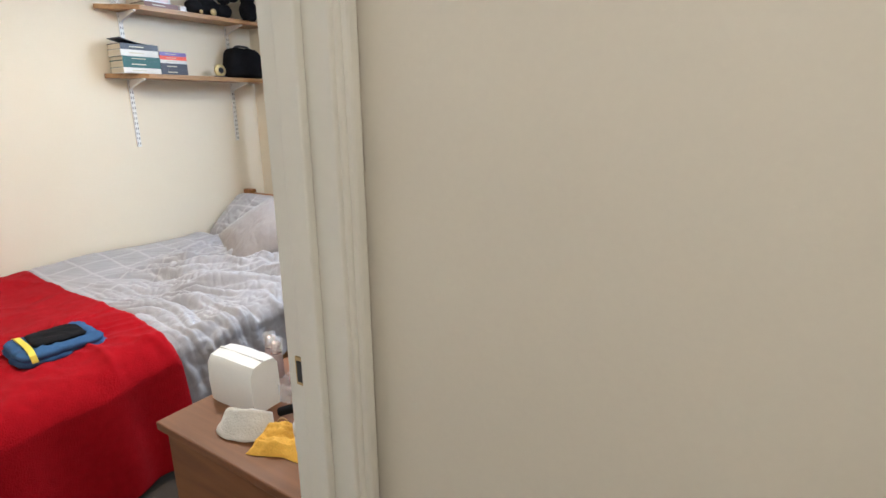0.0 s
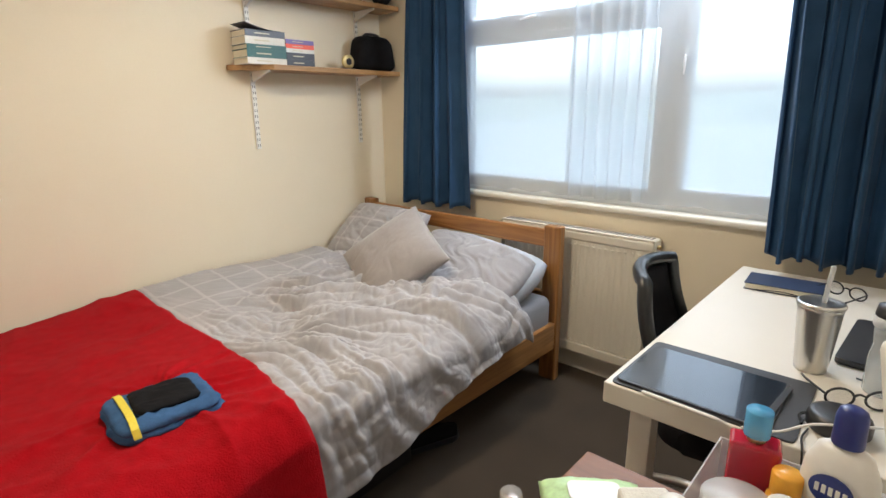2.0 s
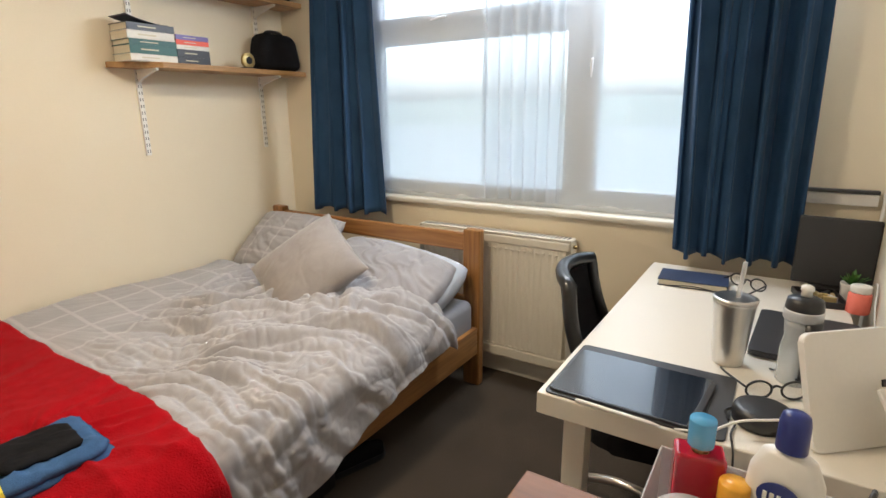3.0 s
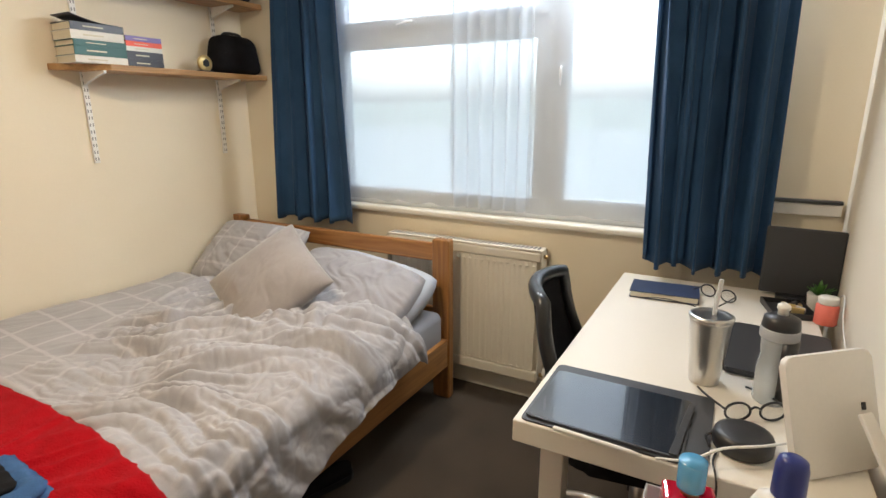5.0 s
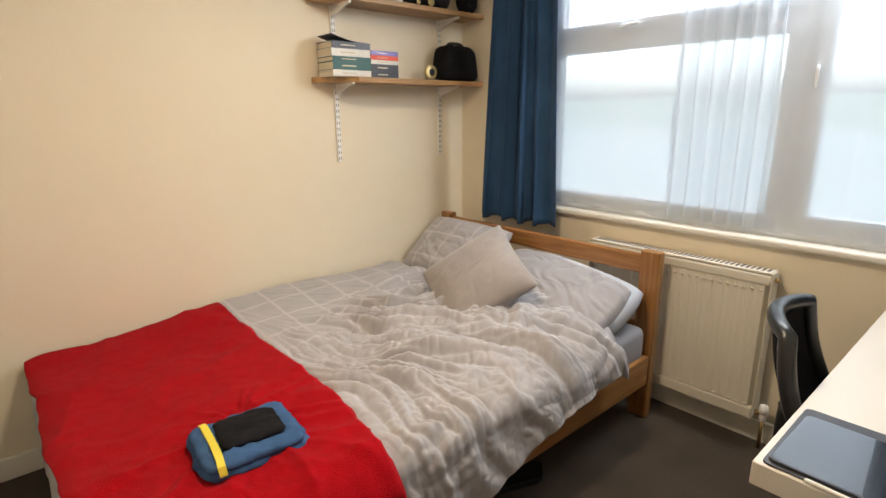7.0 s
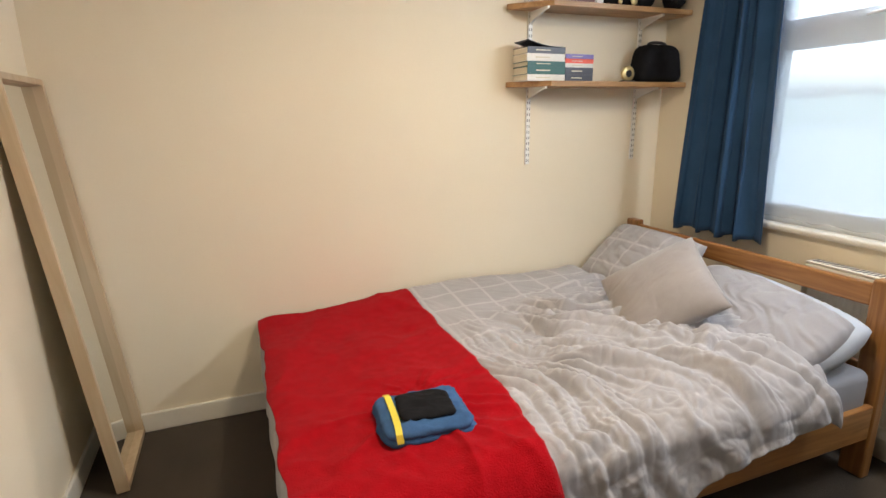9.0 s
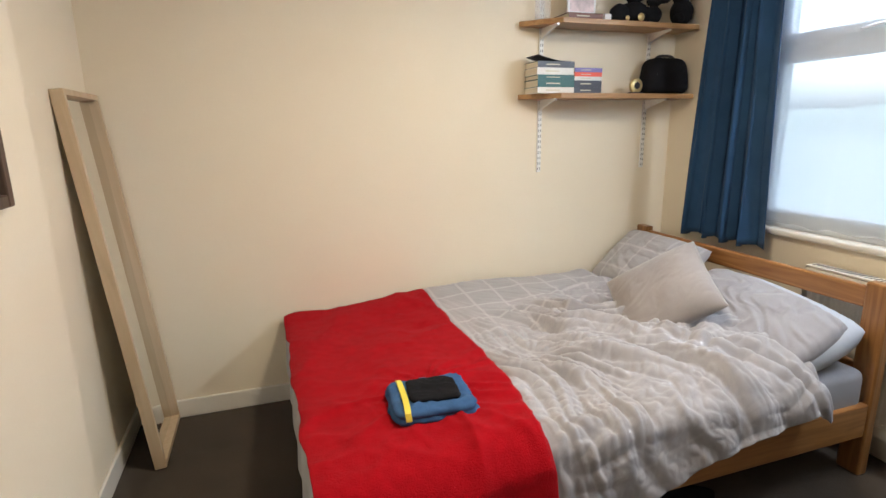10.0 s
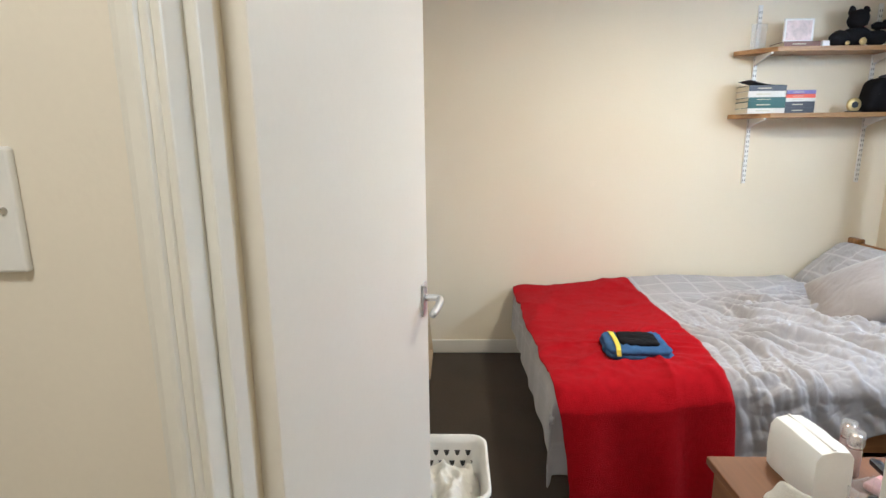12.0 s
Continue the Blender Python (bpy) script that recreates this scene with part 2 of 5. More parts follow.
def tube(points, r, n=8, bm=None, closed=False):
    """A round rod along a line of points."""
    bm = bm or bmesh.new()
    pts = [Vector(p) for p in points]
    rings, up = [], Vector((0.13, 0.21, 0.97)).normalized()
    for i, p in enumerate(pts):
        a = pts[i - 1] if i or closed else p
        b = pts[(i + 1) % len(pts)] if i + 1 < len(pts) or closed else p
        d = (b - a).normalized()
        u = d.cross(up)
        if u.length < 0.05:
            u = d.cross(Vector((1, 0, 0)))
        u.normalize()
        w = d.cross(u)
        rings.append([bm.verts.new(p + r * (u * math.cos(2 * math.pi * k / n) + w * math.sin(2 * math.pi * k / n))) for k in range(n)])
    pairs = list(zip(rings, rings[1:])) + ([(rings[-1], rings[0])] if closed else [])
    for a, b in pairs:
        for k in range(n):
            bm.faces.new((a[k], a[(k + 1) % n], b[(k + 1) % n], b[k]))
    if not closed:
        bm.faces.new(rings[0][::-1])
        bm.faces.new(rings[-1])
    return bm


def curve(points, steps=6):
    """A smooth line of points through the given ones."""
    p = [Vector(q) for q in points]
    p = [p[0] * 2 - p[1]] + p + [p[-1] * 2 - p[-2]]
    out = []
    for i in range(1, len(p) - 2):
        for k in range(steps):
            t = k / steps
            out.append(0.5 * ((2 * p[i]) + (p[i + 1] - p[i - 1]) * t + (2 * p[i - 1] - 5 * p[i] + 4 * p[i + 1] - p[i + 2]) * t * t + (3 * p[i] - p[i - 1] - 3 * p[i + 1] + p[i + 2]) * t ** 3))
    return out + [p[-2]]


def sheet(nu, nv, at, uv=None, thick=0.0):
    """A cloth of nu by nv cells; at(a, b) gives the place of a, b in 0..1."""
    bm = bmesh.new()
    g = [[bm.verts.new(at(i / nu, j / nv)) for j in range(nv + 1)] for i in range(nu + 1)]
    lay = bm.loops.layers.uv.new("UVMap") if uv else None
    for i in range(nu):
        for j in range(nv):
            f = bm.faces.new((g[i][j], g[i + 1][j], g[i + 1][j + 1], g[i][j + 1]))
            if uv:
                for lp, (a, b) in zip(f.loops, ((i, j), (i + 1, j), (i + 1, j + 1), (i, j + 1))):
                    lp[lay].uv = uv(a / nu, b / nv)
    return bm


def slab(outline, z0, z1, bevel=0.0, bm=None):
    """An upright block on a flat outline."""
    bm = bm or bmesh.new()
    lo = [bm.verts.new((x, y, z0)) for x, y in outline]
    hi = [bm.verts.new((x, y, z1)) for x, y in outline]
    bm.faces.new(lo[::-1])
    bm.faces.new(hi)
    for i in range(len(lo)):
        bm.faces.new((lo[i], lo[(i + 1) % len(lo)], hi[(i + 1) % len(lo)], hi[i]))
    if bevel:
        bmesh.ops.bevel(bm, geom=bm.edges[:], offset=bevel, segments=2, affect="EDGES", profile=0.5)
    return bm


def round_rect(w, h, r, n=5, cx=0.0, cy=0.0):
    out = []
    for k, (sx, sy) in enumerate(((1, 1), (-1, 1), (-1, -1), (1, -1))):
        for i in range(n + 1):
            a = math.pi / 2 * (k + i / n)
            out.append((cx + sx * (w / 2 - r) + r * math.cos(a), cy + sy * (h / 2 - r) + r * math.sin(a)))
    return out


def setting(name, bm, material, label="", smooth=False):
    return tagged(part(name, bm, material, None, "", smooth), label, kind="structure")


# ---- the room ----
XW, YN, YS, YR, TOP = -3.46, 2.60, -0.36, -0.46, 2.40
setting("floor", box((-3.6, -0.62, -0.05), (-0.59, 2.75, 0.0)), M_CARPET, "dark brown short-pile carpet")
setting("floor_corridor", box((-0.59, -1.6, -0.05), (0.75, 0.6, 0.0)), M_CARPET, "dark brown carpet in the corridor")
setting("ceiling", box((-3.6, -0.62, TOP), (-0.59, 2.75, TOP + 0.1)), M_CEIL)
setting("ceiling_corridor", box((-0.59, -1.6, TOP), (0.75, 0.6, TOP + 0.1)), M_CEIL)
setting("wall_west", box((XW - 0.14, YR - 0.16, 0), (XW, YN + 0.15, TOP)), M_WALL, "plain cream painted wall")
bm = box((-2.505, YS - 0.26, 0), (-0.592, YS, TOP))
setting("wall_south", bm, M_WALL, "plain cream painted wall with a shallow step")
setting("wall_recess", box((XW, YR - 0.16, 0), (-2.505, YR, TOP)), M_WALL)
WX0, WX1, WZ0, WZ1 = -2.83, -0.90, 0.885, 2.12
bm = box((XW, YN, 0), (-0.45, YN + 0.15, WZ0))
box((XW, YN, WZ1), (-0.45, YN + 0.15, TOP), bm=bm)
box((XW, YN, WZ0), (WX0, YN + 0.15, WZ1), bm=bm)
box((WX1, YN, WZ0), (-0.45, YN + 0.15, WZ1), bm=bm)
setting("wall_north", bm, M_WALL, "plain cream painted wall under a wide window")
# the wall with the doorway leans a little out of square
DY0, DY1, DTOP = -0.375, 0.435, 2.04
east = lambda y: -0.638 + (y - 0.45) * 0.040
bm = slab([(east(DY1 + 0.0), DY1), (east(2.6), 2.6), (-0.45, 2.6), (-0.45, 0.602), (-0.547, 0.602), (-0.547, DY1)][::-1], 0, TOP)
slab([(east(-0.6), YS - 0.26), (east(DY0), DY0), (-0.545, DY0), (-0.545, YS - 0.26)][::-1], 0, TOP, bm=bm)
slab([(east(DY0), DY0), (east(DY1), DY1), (-0.545, DY1), (-0.545, DY0)][::-1], DTOP, TOP, bm=bm)
bmesh.ops.recalc_face_normals(bm, faces=bm.faces[:])
setting("wall_east", bm, M_WALLC, "cream painted partition wall with a doorway")
setting("wall_corridor_north", box((-0.545, 0.474, 0), (0.75, 0.60, TOP)), M_WALLC, "plain cream painted corridor wall")
setting("wall_corridor_south", box((-0.545, -1.6, 0), (0.75, -1.5, TOP)), M_WALLC, "plain cream painted corridor wall")
setting("wall_corridor_east", box((0.62, -1.5, 0), (0.75, 0.474, TOP)), M_WALLC, "plain cream painted corridor wall")
setting("wall_corridor_west", box((-0.59, -1.5, 0), (-0.545, YS - 0.26, TOP)), M_WALLC, "plain cream painted corridor wall")


def baseboard(lo, hi):
    setting("baseboard", box(lo, hi, 0.006), M_TRIM, "cream painted skirting board")


baseboard((XW, YR + 0.002, 0), (XW + 0.016, YN - 0.016, 0.095))
baseboard((XW + 0.016, YN - 0.016, 0), (east(2.6) - 0.01, YN, 0.10))
baseboard((XW + 0.018, YR, 0), (-2.505, YR + 0.016, 0.095))
baseboard((-2.521, YR + 0.016, 0), (-2.505, YS + 0.016, 0.095))
baseboard((-2.505, YS, 0), (-0.70, YS + 0.016, 0.095))

# door lining and architraves
bm = box((-0.655, DY1 - 0.012, 0), (-0.535, DY1 + 0.012, DTOP), 0.003)
setting("trim_lining_north", bm, M_TRIM, "cream gloss door lining with a steel strike plate")
setting("trim_stop_north", box((-0.612, DY1 - 0.026, 0), (-0.575, DY1 - 0.012, DTOP - 0.02), 0.003), M_TRIM)
setting("trim_lining_south", box((-0.655, DY0 - 0.012, 0), (-0.535, DY0 + 0.010, DTOP), 0.003), M_TRIM)
setting("trim_stop_south", box((-0.612, DY0 + 0.010, 0), (-0.575, DY0 + 0.024, DTOP - 0.022), 0.003), M_TRIM)
setting("trim_lining_head", box((-0.655, DY0 + 0.010, DTOP - 0.022), (-0.535, DY1 - 0.012, DTOP), 0.003), M_TRIM)
for s, y in ((1, DY1 - 0.004), (-1, DY0 + 0.002)):
    bm = box((-0.545, min(y, y + s * 0.036), 0), (-0.530, max(y, y + s * 0.036), DTOP + 0.04), 0.004)
    box((-0.545, min(y + s * 0.008, y + s * 0.030), 0), (-0.523, max(y + s * 0.008, y + s * 0.030), DTOP + 0.03), 0.006, bm=bm)
    setting("trim_architrave", bm, M_TRIM, "moulded cream gloss architrave")
setting("trim_architrave_head", box((-0.545, DY0 - 0.05, DTOP), (-0.530, DY1 + 0.05, DTOP + 0.05), 0.004), M_TRIM)
strike = thing("strike_plate", "dull brass strike plate let into the door lining", "strike plate", (-0.626, DY1 - 0.0125, 1.0))
part("plate", box((-0.011, -0.002, -0.022), (0.011, 0.001, 0.022), 0.001), M_BRASS, strike)
# black block set on the uncut plate as the dark of the latch opening
part("latch_hole_shade", box((-0.007, -0.003, -0.016), (0.007, 0.0, 0.016)), M_BLACK, strike)

# the door, open into the room
door = tagged(new("door_1"), "flat cream painted door standing open with satin lever handle", "door", kind="structure")
door.matrix_world = pose(-0.645, -0.330, 0, 0, 0, math.degrees(math.atan2(0.135, -0.815)))
DL = 0.85
part("leaf", box((0, 0.0, 0.008), (DL, 0.040, 2.015), 0.002), M_DOOR, door)


def lever(side, y):
    h = part("door_handle", box((DL - 0.082, min(y, y + side * 0.008), 0.962), (DL - 0.038, max(y, y + side * 0.008), 1.052), 0.004), M_ALU, door, "satin aluminium lever on a backplate")
    c = [(DL - 0.06, y + side * 0.008, 1.012), (DL - 0.06, y + side * 0.030, 1.012), (DL - 0.063, y + side * 0.046, 1.011), (DL - 0.085, y + side * 0.052, 1.008), (DL - 0.13, y + side * 0.052, 1.004), (DL - 0.165, y + side * 0.049, 1.0)]
    part("lever", tube(curve(c, 5), 0.0095, 12), M_ALU, h, smooth=True)
    part("screw", lathe([(0.004, 0), (0.004, 0.002)], 10, m=pose(DL - 0.06, y + side * 0.008, 1.042, -90 * side)), M_CHROME, h)


lever(-1, 0.0)
lever(1, 0.040)

# light switch on the corridor wall
sw = thing("light_switch", "white plastic light switch plate", "light switch", (-0.545, -0.566, 1.368))
part("plate", box((0, -0.043, -0.060), (0.009, 0.043, 0.060), 0.003), M_WPLAST, sw)
part("rocker", box((0.009, -0.010, -0.018), (0.013, 0.010, 0.018), 0.002), M_WPLAST, sw)
part("screw", lathe([(0.004, 0), (0.003, 0.002)], 10, m=pose(0.009, 0.030, 0.0, 0, 90)), M_CHROME, sw)

# lamps' fittings, both out of view; the corridor one is added with its fill lamp
for nm, x, y in (("ceiling_light", -2.05, 1.05), ("corridor_fill_fitting", 0.15, -0.35)):
    o = thing(nm, "round white ceiling light fitting, out of view", "ceiling light", (x, y, TOP))
    part("base", lathe([(0.13, -0.06), (0.14, -0.05), (0.14, -0.01), (0.12, 0.0)], 32), M_WPLAST, o, smooth=True)

# ---- window ----
win = tagged(new("window_1"), "wide white plastic-framed window with a top vent", "window", kind="structure")
GY0, GY1 = 2.635, 2.695


def bar(name, x0, x1, z0, z1, y0=GY0, y1=GY1):
    return part(name, box((x0, y0, z0), (x1, y1, z1), 0.006), M_UPVC, win)


bar("window_frame", WX0, WX0 + 0.055, WZ0, WZ1)
bar("window_frame", WX1 - 0.055, WX1, WZ0, WZ1)
bar("window_frame", WX0 + 0.055, WX1 - 0.055, WZ0, WZ0 + 0.055)
bar("window_frame", WX0 + 0.055, WX1 - 0.055, WZ1 - 0.055, WZ1)
bar("mullion", -1.665, -1.605, WZ0 + 0.055, WZ1 - 0.055)
bar("transom", WX0 + 0.055, -1.665, 1.705, 1.755)


def sash(x0, x1, z0, z1, w=0.042):
    y0 = GY0 - 0.012
    s = part("sash", box((x0, y0, z0), (x0 + w, GY1 - 0.02, z1), 0.005), M_UPVC, win)
    for a, b in (((x1 - w, y0, z0), (x1, GY1 - 0.02, z1)), ((x0 + w, y0, z0), (x1 - w, GY1 - 0.02, z0 + w)), ((x0 + w, y0, z1 - w), (x1 - w, GY1 - 0.02, z1))):
        part("sash_rail", box(a, b, 0.005), M_UPVC, s)
    g = part("pane", box((x0 + w, 2.660, z0 + w), (x1 - w, 2.666, z1 - w)), M_GLASS, s)
    g.visible_shadow = False
    return s


sash(WX0 + 0.055, -1.665, WZ0 + 0.055, 1.705, 0.038)
sash(WX0 + 0.055, -1.665, 1.755, WZ1 - 0.055)
sash(-1.605, WX1 - 0.055, WZ0 + 0.055, WZ1 - 0.055, 0.05)
part("window_handle", tube(curve([(-2.30, GY0 - 0.02, 1.773), (-2.33, GY0 - 0.035, 1.773), (-2.40, GY0 - 0.03, 1.765)]), 0.007), M_UPVC, win, smooth=True)
part("window_handle", tube(curve([(-1.585, GY0 - 0.02, 1.55), (-1.585, GY0 - 0.035, 1.53), (-1.585, GY0 - 0.03, 1.45)]), 0.007), M_UPVC, win, smooth=True)
part("window_sill", box((WX0 - 0.04, YN - 0.035, WZ0 - 0.028), (WX1 + 0.04, GY0, WZ0 + 0.004), 0.012, 3), M_TRIM, win, "cream gloss window board")

# ---- outside ----
gb = bmesh.new()
bmesh.ops.create_grid(gb, x_segments=8, y_segments=8, size=1500, matrix=Matrix.Translation((0, 0, -3.2)))
setting("ground", gb, M_HAZEGROUND)
setting("wall_storey_below", box((-3.58, -1.58, -3.2), (0.73, 2.73, -0.05)), M_CEIL)
for k, (yy, h0, seed) in enumerate(((160, 9, 3),)):
    def ridge(a, b, yy=yy, h0=h0, seed=seed):
        x = (a - 0.5) * yy * 4
        h = h0 * (0.95 + 0.12 * noise.noise((a * 9, seed, 0)) + 0.10 * noise.noise((a * 60, seed, 1)) + 0.08 * noise.noise((a * 240, seed, 2)))
        return (x, yy, -3.3 + b * h)
    tagged(part("backdrop", sheet(260, 4, ridge), M_HAZEWOODS), "far line of trees with haze put into its colour", kind="structure")


# ---- curtains ----
def curtain(x0b, x1b, x0t, x1t, z0, folds, seed, y=2.478, deep=0.040):
    def at(a, b):
        ph = a * folds + 0.35 * noise.noise((a * 4, b * 0.7, seed)) + 0.25 * noise.noise((a * 9, 5, seed))
        x = (x0b + (x1b - x0b) * a) * (1 - b) + (x0t + (x1t - x0t) * a) * b + 0.012 * math.sin(2 * math.pi * ph * 2 + 1)
        amp = deep * max(0.25, 0.65 + 0.9 * noise.noise((a * 5, b * 1.2, seed + 9))) * (1.1 - 0.3 * b)
        yy = y + amp * math.sin(2 * math.pi * ph) + 0.35 * amp * math.sin(4 * math.pi * ph + 2) + 0.006 * noise.noise((a * 22, b * 2.5, seed))
        zz = z0 + (2.23 - z0) * b + (1 - b) ** 12 * (0.010 * math.sin(2 * math.pi * ph + 0.7) + 0.012 * noise.noise((a * 5, 0, seed)))
        return (x, yy, zz)
    return sheet(150, 44, at)


def add_curtain(*a):
    o = part("curtain", curtain(*a), M_CURT, smooth=True)
    sol = o.modifiers.new("thick", "SOLIDIFY")
    sol.thickness = 0.004
    return tagged(o, "pleated blue cotton curtain drawn to the side of the window", "curtain", "window curtains")


add_curtain(-3.18, -2.64, -3.09, -2.69, 0.80, 4.5, 1)
add_curtain(-1.185, -0.785, -1.215, -0.795, 0.785, 5.5, 4)
rail = thing("curtain_track", "white curtain track above the window", "curtain track", (-2.0, 2.5, 2.24))
part("track", box((-1.2, -0.012, -0.012), (1.28, 0.012, 0.012), 0.003), M_UPVC, rail)
for x in (-1.1, 0.0, 1.15):
    part("bracket", box((x - 0.012, 0.012, -0.010), (x + 0.012, 0.10, 0.010), 0.002), M_UPVC, rail)


def net(x0, x1, folds, deep, seed, y=2.600):
    def at(a, b):
        ph = a * folds + 0.3 * noise.noise((a * 5, 0, seed)) + 0.16 * noise.noise((a * 6, b * 2, seed))
        z = 0.915 + 1.2 * b + (1 - b) ** 20 * 0.012 * noise.noise((a * 8, 1, seed))
        return (x0 + (x1 - x0) * a + 0.008 * math.sin(2 * math.pi * ph + b), y + deep * math.sin(2 * math.pi * ph) * (0.6 + 0.6 * noise.noise((a * 7, b, seed + 2)) ** 2), z)
    return sheet(int(folds * 14) + 12, 16, at)


for x0, x1, folds, deep, seed in ((-2.80, -2.09, 3, 0.003, 2), (-2.11, -1.70, 6.5, 0.026, 5), (-1.72, -0.93, 4, 0.004, 8)):
    tagged(part("net_curtain", net(x0, x1, folds, deep, seed), M_NETG if folds > 5 else M_NET, smooth=True), "sheer white net curtain hanging against the window", "net curtain", "net curtains")
M_GREYP = mat("grey_cotton", (0.34, 0.33, 0.34), 0.92, vary=0.10, scale=9, bump=0.001, fine=330, spec=0.12, sheen=0.2)
# grey for the painted shade in the upright slots, and for small print
M_GREYSLOT = mat("slot_shade_and_print_grey", (0.25, 0.24, 0.22), 0.7)


# ---- bed ----
bed = thing("bed", "varnished pine double bed frame with a low headboard", "bed", (-2.71, 1.4, 0))
BX, BY = -2.71, 1.4


def bpart(name, lo, hi, m, bevel=0.005):
    return part(name, box((lo[0] - BX, lo[1] - BY, lo[2]), (hi[0] - BX, hi[1] - BY, hi[2]), bevel), m, bed)


bpart("post", (-3.425, 2.385, 0), (-3.335, 2.435, 0.795), M_PINEZ, 0.008)
bpart("post", (-2.090, 2.385, 0), (-2.000, 2.435, 0.795), M_PINEZ, 0.008)
bpart("headboard_rail", (-3.335, 2.397, 0.685), (-2.090, 2.423, 0.772), M_PINE, 0.008)
bpart("headboard_rail", (-3.335, 2.397, 0.36), (-2.090, 2.423, 0.46), M_PINE, 0.008)
bpart("side_rail", (-2.035, 0.37, 0.175), (-2.005, 2.385, 0.315), M_PINEY, 0.006)
bpart("side_rail", (-3.425, 0.37, 0.175), (-3.395, 2.385, 0.315), M_PINEY, 0.006)
bpart("post", (-3.425, 0.37, 0), (-3.335, 0.43, 0.33), M_PINEZ)
bpart("post", (-2.12, 0.38, 0), (-2.045, 0.44, 0.33), M_PINEZ)
bpart("foot_rail", (-3.335, 0.325, 0.175), (-2.090, 0.355, 0.315), M_PINE)
for k in range(12):
    y = 0.45 + k * 0.165
    bpart("slat", (-3.395, y, 0.24), (-2.035, y + 0.07, 0.258), M_PINE, 0.002)
mattress = thing("mattress", "pale grey sprung mattress on the bed frame", "mattress", (BX, BY, 0.258))
part("body", box((-0.685, -1.03, 0), (0.685, 0.98, 0.195), 0.035, 3), M_MATT, mattress, smooth=True)


def rolled(s, a, r):
    """Cloth that runs s along the top and then over an edge at a: how far out and how far down."""
    if s <= a:
        return s, 0.0
    q = (s - a) / r
    if q < math.pi / 2:
        return a + r * math.sin(q), r * (1 - math.cos(q))
    return a + r, r + (s - a - r * math.pi / 2)


def crest(v, k):
    """A rounded ridge where the noise v crosses nought."""
    return max(0.0, 1 - k * abs(v)) ** 1.5


def crease(x, y):
    """Height in metres of the rumpled folds, which fan from the wall towards the free side."""
    wx = 0.11 * noise.noise((x * 2.8, y * 2.8, 3.1)) + 0.022 * noise.noise((x * 9, y * 9, 9.1))
    wy = 0.11 * noise.noise((x * 2.8, y * 2.8, 7.7)) + 0.022 * noise.noise((x * 9, y * 9, 1.3))
    cx, cy = x + 3.75 + wx, y - 0.72 + wy
    across, along = 1.5 * math.atan2(cy, cx), math.hypot(cx, cy)
    gain = min(1.25, max(0.35, 0.85 + 0.9 * noise.noise((x * 3.3, y * 3.3, 61))))
    h = 0.020 * noise.noise((across * 4, along * 1.6, 2))
    h += 0.066 * min(0.5, abs(noise.noise((across * 8.5, along * 1.5, 11))))
    h += 0.050 * gain * min(0.5, abs(noise.noise((across * 15, along * 2.3, 22))))
    h += 0.017 * gain * min(0.5, abs(noise.noise((across * 27, along * 4.2, 33))))
    cross = ease(noise.noise((x * 2.4, y * 2.4, 71)), 0.0, 0.35)
    h += 0.050 * cross * min(0.4, abs(noise.noise((x * 9 + y * 5, y * 3.0 - x * 4.0, 44))))
    h += 0.010 * min(0.4, abs(noise.noise((x * 24, y * 24, 50))))
    return h


def ease(v, a, b):
    t = min(1, max(0, (v - a) / (b - a)))
    return t * t * (3 - 2 * t)


def bed_top(x, y):
    """Height of the made bed's top where nothing lies on it."""
    lump = 0.018 * noise.noise((x * 2.1, y * 2.1, 0.5)) + 0.012 * noise.noise((x * 5, y * 5, 2.5))
    heap = 0.045 * ease(y, 1.2, 1.75) * ease(x, -2.9, -2.45) * (1 - ease(x, -2.2, -1.95))
    side = 0.025 * ease(x, -3.1, -3.35)
    return 0.462 + 0.063 * ease(y, 0.3, 1.25) + lump * ease(y, 0.2, 0.8) + heap + side * ease(y, 0.4, 1.0)


DUV_S0, DUV_S1, EDGE = -3.43, -1.995, -2.045


def duvet_at(a, b):
    hang = 0.275 - 0.19 * ease(b, 0.50, 0.95) + 0.03 * noise.noise((b * 5, 0, 4)) + 0.012 * noise.noise((b * 17, 0, 6))
    width = (EDGE - DUV_S0) + 0.11 + hang
    s = a * width
    v = -0.29 + b * (2.06 + 0.29 - 0.33) - 0.0
    puff = 0.035 * ease(v, 0.9, 1.5)
    ox, dx = rolled(s, EDGE - DUV_S0 - 0.4 * puff, 0.080 + puff)
    oy, dy = rolled(-v, 0.0, 0.07)
    x, y = DUV_S0 + ox, 0.335 - oy if v < 0 else 0.335 + v
    if b > 0.93:
        y += 0.03 * noise.noise((a * 7, 2, 2)) * (b - 0.93) / 0.07
    m = ease(x + 0.45 * (y - 1.0), -3.0, -2.5) * ease(y, 0.85, 1.15)
    fold = (crease(DUV_S0 + s, y) - 0.022) * (1.38 * m + 0.05)
    z = bed_top(x, y) - max(dx, dy) - 0.18 * min(dx, dy)
    z -= 0.012 * (1 - ease(y, 0.97, 1.03))
    down = min(1, dx / 0.09)
    z += 1.15 * fold * (1 - 0.8 * down)
    x += 0.42 * fold * down + 0.10 * max(0, dx - 0.1) + 0.05 * min(dx, dy)
    foot = min(1, max(dy, 0) / 0.07)
    y -= 0.005 * foot * math.sin(x * 24 + 2 * noise.noise((x * 4, 0, 8))) + 0.05 * max(0, dy - 0.1) + 0.05 * min(dx, dy)
    if b > 0.955:
        z -= 0.05 * ((b - 0.955) / 0.045) ** 2
    return (x, y, z)


